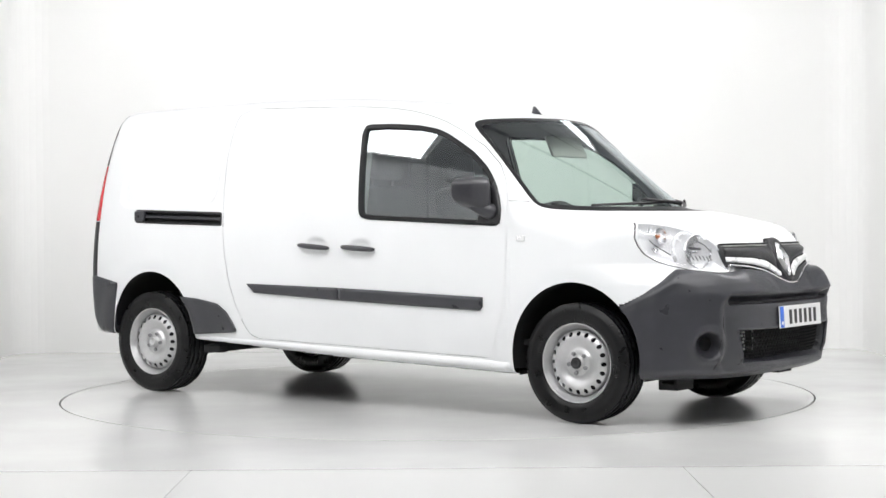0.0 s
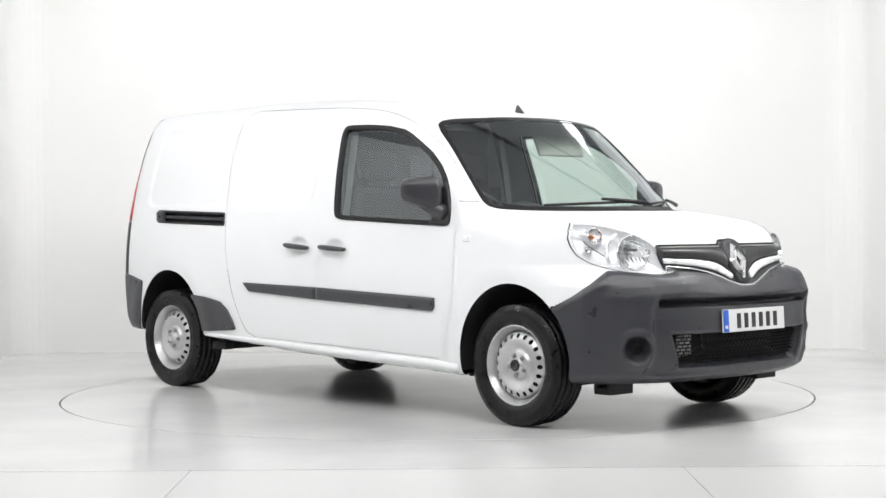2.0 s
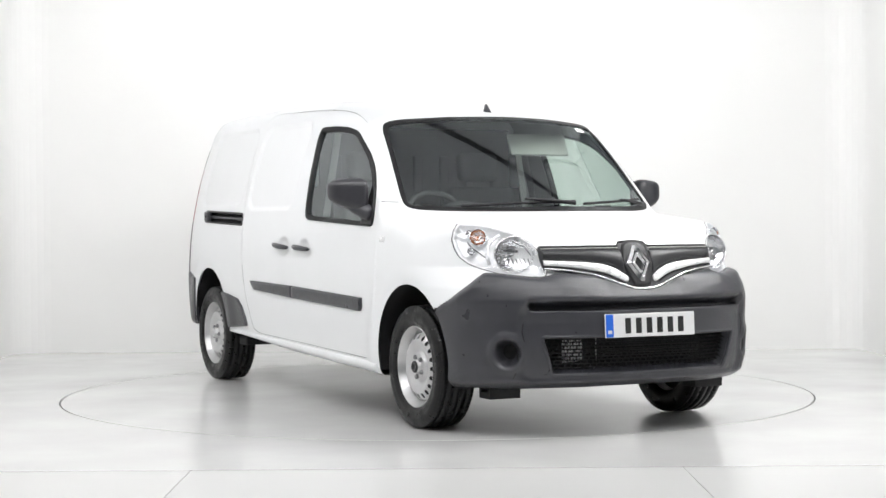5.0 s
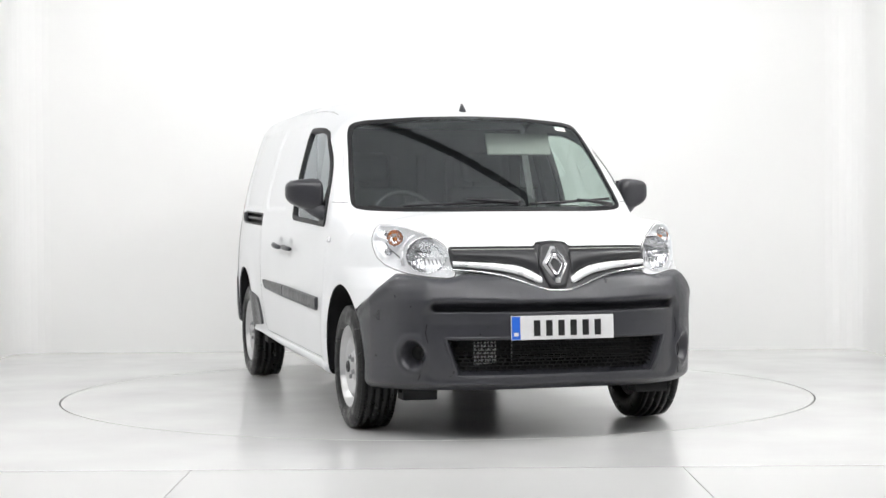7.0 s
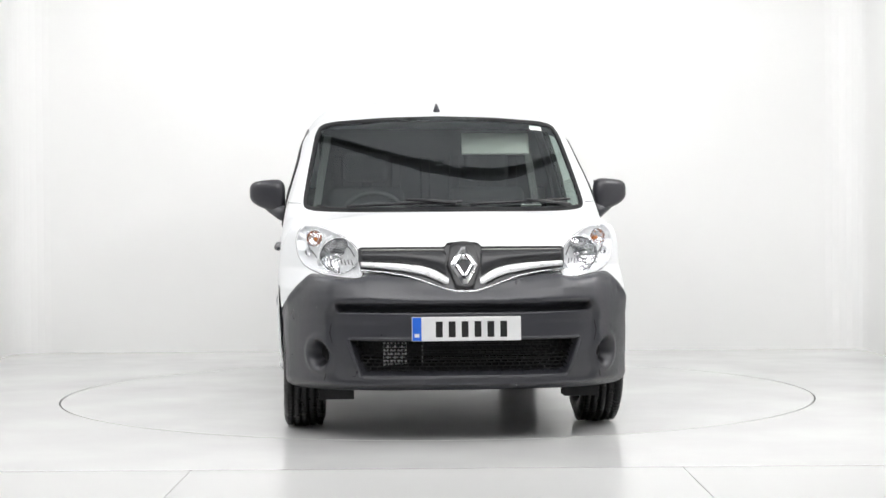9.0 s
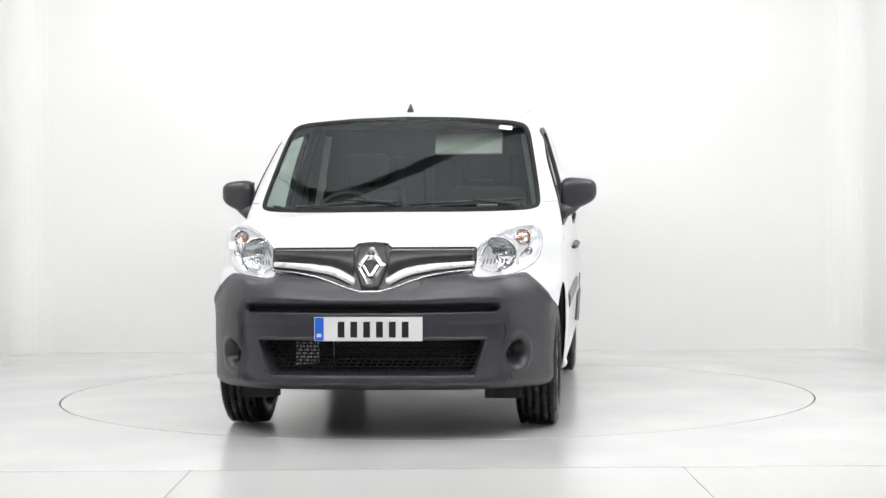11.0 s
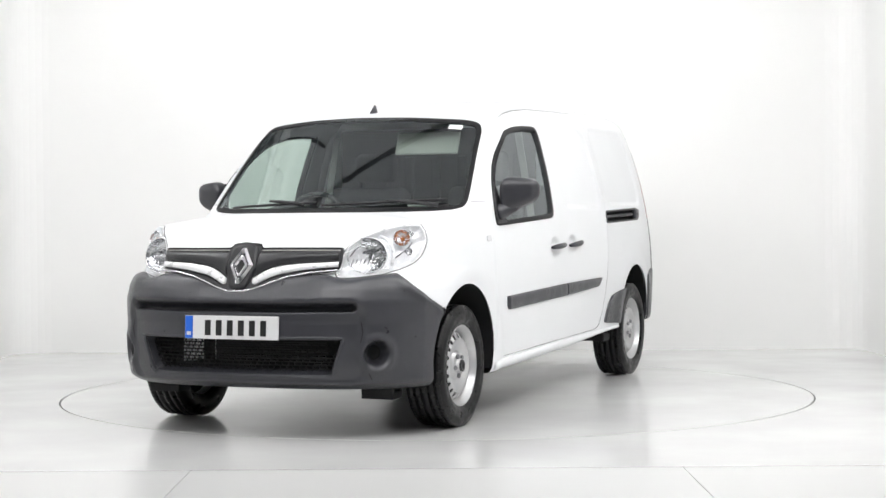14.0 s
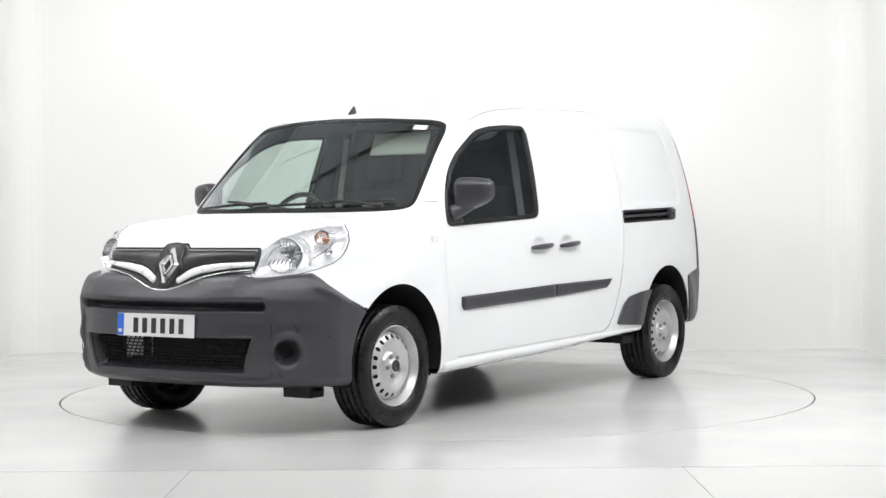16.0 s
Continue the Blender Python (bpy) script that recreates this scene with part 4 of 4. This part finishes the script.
def headlights():
    for s in (-1, 1):
        o = LAMP_L if s > 0 else LAMP_R
        lamp = add("headlight", sheet(shrink(o, -0.001), 0, 0.002, 0.0, 14, centre=(s * 0.62, 0.90)), M_LENS, van, "clear headlamp lens over bright reflectors")
        lamp.visible_shadow = False
        add("lamp_rim", sheet(o, 0, 0.003, 0.006, 2, hole=shrink(o, 0.004), centre=(s * 0.62, 0.90)), M_SATIN, lamp, "thin bright edge")
        add("lamp_gap", sheet(shrink(o, -0.0030), 0, 0.0013, 0.004, 2, hole=shrink(o, 0.0005), centre=(s * 0.62, 0.90)), M_SEAL, lamp, "dark gap round the lamp")
        # a deep bright tub behind the lens
        n = len(o)
        p0 = place(shrink(o, 0.002), 0)
        rows = [p0 - normals(p0) * 0.004]
        c = np.array([s * 0.615, 0.90])
        for k, d in ((0.985, 0.022), (0.93, 0.040), (0.6, 0.052), (0.002, 0.060)):
            q = place(c + (o - c) * k, 0)
            rows.append(q - normals(q) * d)
        f = [(i * n + j, i * n + (j + 1) % n, (i + 1) * n + (j + 1) % n, (i + 1) * n + j) for i in range(4) for j in range(n)]
        add("lamp_housing", (np.concatenate(rows), f), M_HOUSING, lamp, "bright silver lamp housing")

        def bowl(u, v, rad, deep, sink, material, name, label, squash=1.0):
            p = place(np.array([[s * u, v]]), 0)
            nm = Vector(normals(p)[0])
            aim = (Vector((0.8, 0, 0.0)) + nm * 0.5).normalized()
            q = Vector((0, 1, 0)).rotation_difference(aim).to_matrix()
            prof = [(rad * 1.06, 0.0), (rad * 1.05, 0.008), (rad, 0.008)] + [(rad * math.cos(t), 0.006 - deep * math.sin(t)) for t in np.linspace(0.05, 1.56, 9)]
            w, g = revolve(prof, 40)
            w[:, 2] *= squash
            flute = np.arctan2(w[:, 2], w[:, 0])
            w[:, 1] += 0.0035 * np.cos(14 * flute) * np.clip(1 - np.hypot(w[:, 0], w[:, 2]) / rad, 0, 1) ** 0.5
            w = np.array([tuple(q @ Vector(k)) for k in w]) + p[0] - np.array(nm) * sink
            ob = add(name, (w, g), material, lamp, label)
            b, g = revolve([(0.0005, 0.000), (0.005, -0.002), (0.0075, -0.008), (0.0075, -deep * 0.9)], 16)
            b = np.array([tuple(q @ Vector(k)) for k in b]) + p[0] - np.array(nm) * sink
            return ob, (b, g)

        ob, b = bowl(0.592, 0.886, 0.094, 0.05, 0.018, M_REFLECT, "reflector", "faceted mirror bowl", 0.90)
        add("bulb_cap", b, M_CHROME, ob)
        # stepped fins on the floor of the bowl, a shade over the bulb
        for k in range(7):
            u = 0.532 + 0.017 * k
            p = place(np.array([[s * u, 0.842 + 0.004 * (k % 2)], [s * (u + 0.006), 0.868]]), 0)
            add("fin", tube(p - normals(p) * 0.024, 0.0026, 5), M_FIN, ob)
        p = place(np.array([[s * 0.572, 0.901], [s * 0.625, 0.905]]), 0)
        add("bulb_shade", tube(p - normals(p) * 0.020, 0.0065, 8), M_FIN, ob, "dark metal bulb shade")
        p = place(np.array([[s * 0.522, 0.885], [s * 0.540, 0.925], [s * 0.575, 0.951]]), 0)
        add("fin", tube(p - normals(p) * 0.024, 0.0028, 5), M_FIN, ob)
        p = place(np.array([[s * 0.700, 0.870], [s * 0.742, 0.918], [s * 0.752, 0.945]]), 0)
        add("fin", tube(p - normals(p) * 0.022, 0.0032, 5), M_FIN, lamp, "grey step in the housing")
        ob, b = bowl(0.712, 0.972, 0.040, 0.032, 0.020, M_REFLECT, "signal_reflector", "mirror bowl of the signal lamp")
        add("signal_bulb", b, M_AMBER, ob, "amber bulb")
        for du, dv, r in ((0.735, 0.995, 0.016), (0.745, 0.90, 0.018)):
            bowl(du, dv, r, 0.015, 0.022, M_CHROME, "lamp_trim", "small chrome cup")
        # a raised bright web between the bowls
        pts = place(np.array([[s * 0.690, 0.835], [s * 0.692, 0.88], [s * 0.682, 0.925], [s * 0.655, 0.965], [s * 0.62, 0.985]]), 0)
        add("web", tube(pts - normals(pts) * 0.016, 0.009, 8), M_SATIN, lamp, "bright curved web")


headlights()


def flank():
    for s in (-1, 1):
        front, slide = DOORS[("front_door", s)], DOORS[("sliding_door", s)]
        lo = line([(-0.65, 0.634), (0.0, 0.603), (0.978, 0.569)])
        hi = line([(-0.69, 0.686), (0.0, 0.673), (1.0, 0.640)])
        add("side_moulding", band(np.linspace(0.008, 0.99, 50), lambda u: lo(u) + max(0, u - 0.976) * 1.5, hi, s, 0.016, 0.022, 6), M_PLASTIC, front, "dark plastic rub strip")
        add("side_moulding", band(np.linspace(-0.688, -0.004, 40), lambda u: lo(u) + max(0, -0.64 - u) * 0.95, hi, s, 0.016, 0.022, 6), M_PLASTIC, slide, "dark plastic rub strip")
        for door, x0, z0, x1, z1 in ((slide, -0.290, 0.915, -0.062, 0.897), (front, 0.030, 0.905, 0.268, 0.890)):
            us = np.linspace(0, 1, 15)
            p = on_side(x0 + (x1 - x0) * us, z0 + (z1 - z0) * us, s)
            bow = 0.012 + 0.022 * np.sin(np.pi * np.clip(us, 0.02, 0.98)) ** 0.5
            p[:, 1] = s * (np.abs(p[:, 1]).max() + bow)
            add("door_handle", tube(p, 0.008 + 0.008 * np.sin(np.pi * us) ** 0.4, 12), M_PLASTIC, door, "dark grey pull handle")
        # the rail of the sliding door in its channel
        add("rail_channel", sheet(shrink(RAIL, -0.002), s, -0.034, 0.0, 6), M_VOID, van, "dark channel of the door rail")
        add("rail_edge", sheet(shrink(RAIL, -0.005), s, 0.003, 0.038, 3, hole=shrink(RAIL, 0.006)), M_TRIM, van, "black channel edge")
        p = on_side(np.linspace(-1.62, -0.945, 30), np.linspace(1.088, 1.067, 30), s)
        add("door_rail", tube(p - [0, s * 0.018, 0], 0.011, 8), M_PLASTIC, van, "dark grey door rail")
        c = skin(-1.635, 1.09, s, 0.0)
        b = box_bm((0.085, 0.03, 0.068), tuple(c), 0.012, segments=3)
        ob = part("rail_stop", b, M_PLASTIC, van, "dark plastic end stop", True)
        v, f = revolve([(0.0005, 0.018), (0.007, 0.018), (0.009, 0.014)], 12)
        add("screw", (v * [1, s, 1] + c, f), M_VOID, ob)
        # lower trim ahead of the rear wheel, rear bumper corner, tail lamp
        trim = rounded([(-1.246, 0.60), (-1.10, 0.590), (-0.942, 0.562), (-0.87, 0.515), (-0.82, 0.45), (-0.797, 0.405), (-0.81, 0.395), (-1.139, 0.374), (-1.146, 0.42), (-1.18, 0.515)], 0.025)
        add("wheel_trim", sheet(trim, s, 0.012, 0.02, 8), M_PLASTIC, van, "dark plastic trim ahead of the rear wheel")
        us = np.linspace(-2.082, -1.813, 30)
        arch = line([(-1.872, 0.345), (-1.868, 0.41), (-1.845, 0.53), (-1.805, 0.66)])
        zt = line([(-2.2, 0.74), (-1.80, 0.672)])
        lowz = line([(-2.082, 0.50), (-2.06, 0.42), (-2.02, 0.372), (-1.95, 0.345), (-1.872, 0.336), (-1.868, 0.41), (-1.845, 0.53), (-1.813, 0.648)])
        add("rear_bumper", band(us, lowz, zt, s, 0.009, 0.03, 14), M_PLASTIC, van, "dark plastic rear bumper corner")
        for z0, z1, mat, name, lab in ((1.065, 1.415, M_RED, "tail_lamp", "red tail lamp"), (1.42, 1.745, M_TRIM, "rear_pillar_trim", "black rear pillar trim"), (0.715, 1.06, M_TRIM, "rear_pillar_trim", "black rear pillar trim")):
            zz = np.linspace(z0, z1, 24)
            rows = []
            for ang, out in ((53, 0.001), (51.5, 0.004), (48, 0.006), (42, 0.006), (38, 0.001)):
                rows.append(corner_skin(radians(ang), zz, s, out))
            v = np.concatenate(rows)
            f = [(i * 24 + j, i * 24 + j + 1, (i + 1) * 24 + j + 1, (i + 1) * 24 + j) for i in range(4) for j in range(23)]
            add(name, (v, f), mat, van, lab)
        # joint between wing and pillar
        p = on_side(np.linspace(1.125, 1.215, 10), np.linspace(1.150, 1.146, 10), s)
        add("panel_joint", tube(p + normals(p) * 0.0002, 0.0016, 6), M_SEAL, van, "fine dark joint")
        # side repeater
        add("side_repeater", sheet(rounded([(1.200, 0.938), (1.250, 0.938), (1.250, 0.968), (1.200, 0.968)], 0.02, 60), s, 0.007, 0.01, 4), M_HOUSING, van, "small clear side repeater")
        # rounded white sill between the wheels
        foot = line([(1.16, 0.300), (1.01, 0.308), (0.049, 0.335), (-0.62, 0.352), (-1.12, 0.366)])
        add("sill", band(np.linspace(-1.11, 1.15, 60), lambda u: float(SILL(u)) + 0.012, foot, s, 0.002, 0.012, 8, 0.010), M_PAINT, van, "white rounded sill")
        # brackets under the sill and the nose
        part("jack_bracket", box_bm((0.14, 0.07, 0.05), (-1.06, s * 0.78, 0.285), 0.01), M_UNDER, van, "black bracket under the sill")
        bm = box_bm((0.11, 0.17, 0.012), (1.985, s * 0.60, 0.236), 0.003)
        box_bm((0.11, 0.17, 0.034), (1.985, s * 0.60, 0.199), 0.004, bm=bm)
        for dx in (-0.045, 0.045):
            box_bm((0.018, 0.17, 0.03), (1.985 + dx, s * 0.60, 0.222), bm=bm)
        part("tow_bracket", bm, M_UNDER, van, "black slotted bracket under the bumper")


def corner_skin(a, z, s, out):
    """Points up the rear corner of the skin, seen at an angle from a point inside it."""
    x0, y0 = -1.75, WIDTH(z) - 0.42
    r = solve(lambda q: body(x0 - q * math.cos(a), y0 + q * math.sin(a), z), np.full(z.shape, 1.0), np.zeros(z.shape)) + out
    return np.stack([x0 - r * math.cos(a), s * (y0 + r * math.sin(a)), z], -1)


flank()


def mirrors():
    for s in (-1, 1):
        us, vs = np.linspace(0, 2 * np.pi, 48, endpoint=False), np.linspace(-np.pi / 2, np.pi / 2, 25)
        e = 0.55
        pw = lambda a: np.sign(a) * np.abs(a) ** e
        x = 0.075 * np.outer(pw(np.cos(vs)), np.sign(np.cos(us)) * np.abs(np.cos(us)) ** 0.8)
        y = 0.098 * np.outer(pw(np.cos(vs)), pw(np.sin(us)))
        z = 0.077 * np.repeat(pw(np.sin(vs))[:, None], 48, 1)
        t = y / 0.098
        z = z * (1 - 0.24 * t) + 0.010 * t - np.where(z < 0, 0.022 * (1 - t) * 0.5, 0)
        x = np.where(x < 0, x * 0.45, x * (1 - 0.12 * t)) - 0.03 * t
        v = np.stack([0.945 + x, s * (0.948 + y), 1.201 + z], -1).reshape(-1, 3)
        f = [(i * 48 + j, i * 48 + (j + 1) % 48, (i + 1) * 48 + (j + 1) % 48, (i + 1) * 48 + j) for i in range(24) for j in range(48)]
        m = add("door_mirror", (v, f), M_MIRROR, van, "dark grey plastic mirror housing")
        p0 = skin(1.025, 1.090, s, -0.01)
        arm = [p0, p0 + [-0.005, s * 0.022, 0.008], (0.995, s * 0.888, 1.108), (0.975, s * 0.915, 1.122), (0.960, s * 0.945, 1.140)]
        add("mirror_arm", tube(arm, [0.046, 0.043, 0.038, 0.034, 0.028], 16), M_PLASTIC, m, "mirror arm")
        foot = rounded([(0.935, 1.035), (1.086, 1.028), (1.088, 1.10), (1.055, 1.20), (1.02, 1.255), (1.0, 1.17)], 0.02, 100)
        add("mirror_base", sheet(foot, s, 0.009, 0.03, 5), M_TRIM, m, "black mirror base")
        gl = add("mirror_glass", (np.array([(0.905, s * (0.948 + a), 1.201 + b) for a, b in ((-0.08, -0.065), (0.07, -0.05), (0.07, 0.07), (-0.08, 0.07))]), [(0, 1, 2, 3)]), M_CHROME, m, "mirror glass", smooth=False)


mirrors()


def small_things():
    # aerial stub
    b = on_top(np.array([0.765]), np.array([0.0]))[0]
    bm = bmesh.new()
    bmesh.ops.create_cone(bm, cap_ends=True, segments=12, radius1=0.036, radius2=0.008, depth=0.050)
    bmesh.ops.scale(bm, vec=(1.0, 0.62, 1), verts=bm.verts)
    bmesh.ops.translate(bm, vec=(b[0], 0, b[2] + 0.019), verts=bm.verts)
    for w in bm.verts:
        if w.co.z > b[2] + 0.03:
            w.co.x -= 0.015
    part("aerial", bm, M_PLASTIC, van, "dark plastic aerial base", True)
    # wipers
    for y0, y1, z0, z1, yp in ((-0.52, 0.06, 1.112, 1.132, -0.10), (0.10, 0.66, 1.116, 1.150, 0.52)):
        ys = np.linspace(y0, y1, 24)
        zs = np.linspace(z0, z1, 24)
        p = place(np.stack([ys, zs], -1), 0)
        w = add("wiper", tube(p + normals(p) * 0.016, 0.007, 8), M_TRIM, van, "black wiper blade")
        q = place(np.array([[yp + 0.12, 1.103], [yp + 0.06, 1.112], [yp - 0.05, 1.125], [yp - 0.12, 1.131]]), 0)
        add("wiper_arm", tube(q + normals(q) * 0.032, [0.012, 0.010, 0.008, 0.006], 8), M_TRIM, w, "black wiper arm")
    low = line([(0.0, 1.092), (0.3, 1.094), (0.5, 1.098), (0.60, 1.103), (0.68, 1.118)])
    add("screen_border", band(np.linspace(-0.68, 0.68, 80), lambda u: low(abs(u)), lambda u: low(abs(u)) + 0.026 - 0.010 * abs(u), 0, 0.0012, 0.004, 3), M_SEAL, van, "black lower border of the glass")
    # inspection sticker and a slip of paper on the dash
    add("sticker", sheet(rounded([(0.512, 1.556), (0.582, 1.550), (0.580, 1.575), (0.510, 1.581)], 0.006, 60), 0, -0.003, 0.0, 3), M_PAPER, van, "small pale sticker on the windscreen")
    part("paper_slip", box_bm((0.05, 0.11, 0.004), (1.22, 0.47, 1.120), 0.001, Matrix.Rotation(-0.5, 4, "Y")), M_PAPER, van, "white paper slip on the dashboard")


small_things()


# ---- cabin ----
def cabin():
    prof = [(1.50, 0.80), (1.50, 1.06), (1.36, 1.085), (1.15, 1.080), (0.98, 1.055), (0.94, 1.02), (0.95, 0.92), (1.02, 0.75)]
    ys = np.linspace(-0.74, 0.74, 25)
    v, f = [], []
    for y in ys:
        hump = 0.08 * math.exp(-((y + 0.36) / 0.19) ** 2)
        k = 0.30 * (abs(y) / 0.74) ** 2
        for x, z in prof:
            v.append((x - k * (1 if x > 1.2 else 0.15), y, z + (hump if 0.93 < x < 1.2 and z > 1.0 else 0) - 0.02 * (y / 0.74) ** 2))
    n = len(prof)
    f = [(i * n + j, (i + 1) * n + j, (i + 1) * n + (j + 1) % n, i * n + (j + 1) % n) for i in range(24) for j in range(n)]
    f += [tuple(range(n)), tuple(range(24 * n, 25 * n))[::-1]]
    add("dashboard", (np.array(v), f), M_CABIN, van, "dark dashboard")
    # steering wheel on the van's right
    t = np.linspace(0, 2 * np.pi, 49)
    ring = np.stack([np.zeros(49), 0.185 * np.cos(t), 0.185 * np.sin(t)], -1)
    q = Matrix.Rotation(radians(-28), 3, "Y")
    c = np.array([0.85, -0.36, 1.045])
    turn = lambda w: np.array([tuple(q @ Vector(k)) for k in w]) + c
    wv, wf = tube(ring[:-1], 0.015, 10)
    wf = wf[:-2] + [((47) * 10 + j, (47) * 10 + (j + 1) % 10, (j + 1) % 10, j) for j in range(10)]
    w = add("steering_wheel", (turn(wv), wf), M_TRIM, van, "black steering wheel")
    spokes = merge(*(tube([(0.01, 0, 0), (0.0, 0.18 * math.cos(a), 0.18 * math.sin(a))], [0.045, 0.018], 8) for a in (0.1, math.pi - 0.1, -math.pi / 2)))
    add("spokes", (turn(spokes[0]), spokes[1]), M_TRIM, w)
    # two seats
    for y in (-0.37, 0.37):
        seat = tagged(new("seat"), "dark cloth seat")
        seat.parent = van
        seat.matrix_basis = pose(0.30, y, 0.55)
        part("cushion", box_bm((0.50, 0.48, 0.16), (0, 0, 0.06), 0.05, segments=4), M_SEAT, seat, "", True)
        part("backrest", box_bm((0.14, 0.46, 0.62), (-0.28, 0, 0.40), 0.05, Matrix.Rotation(radians(-12), 4, "Y"), segments=4), M_SEAT, seat, "", True)
        part("headrest", box_bm((0.09, 0.27, 0.18), (-0.36, 0, 0.83), 0.04, Matrix.Rotation(radians(-8), 4, "Y"), segments=4), M_SEAT, seat, "", True)
        part("seat_base", box_bm((0.44, 0.40, 0.24), (0, 0, -0.13), 0.02), M_CABIN, seat)
    # bulkhead behind the seats, ribbed
    bm = bmesh.new()
    box_bm((0.02, 1.52, 0.85), (-0.155, 0, 0.835), bm=bm)
    box_bm((0.02, 1.30, 0.36), (-0.155, 0, 1.44), bm=bm)
    for k in range(7):
        box_bm((0.03, 0.06, 0.9), (-0.14, -0.54 + 0.18 * k, 1.0), 0.01, bm=bm)
    part("bulkhead", bm, M_CABIN, van, "dark ribbed bulkhead behind the seats")
    part("cabin_floor", box_bm((1.7, 1.5, 0.03), (0.70, 0, 0.40), 0.005), M_CABIN, van, "dark cabin floor")
    part("sun_visor", box_bm((0.018, 0.38, 0.135), (0.76, 0.33, 1.482), 0.008, Matrix.Rotation(radians(-24), 4, "Y"), segments=3), M_VISOR, van, "pale grey sun visor, folded down", True)
    # belts on the pillars
    for s in (-1, 1):
        part("seat_belt", box_bm((0.006, 0.045, 0.75), (0.02, s * 0.66, 1.2), 0.002, Matrix.Rotation(s * 0.16, 4, "X")), M_LINING, van, "grey seat belt")


cabin()


# ---- what moves ----
def motions():
    # the turntable turns and carries the van
    turn = [(0, -36.30), (1, -41.64), (2, -47.03), (3, -52.46), (4, -57.92), (5, -63.39), (6, -68.88), (7, -74.37), (8, -79.86), (9, -85.35),
            (10, -90.84), (11, -96.33), (12, -101.82), (13, -107.32), (14, -112.84), (15, -118.38), (16, -123.96)]
    walk(van, [(t, pose(0, 0, 0, 0, 0, a) @ pose(0.0035, -0.0583, 0)) for t, a in turn])
    walk(bpy.data.objects["turntable"], [(t, pose(0, 0, 0, 0, 0, a)) for t, a in turn])


motions()
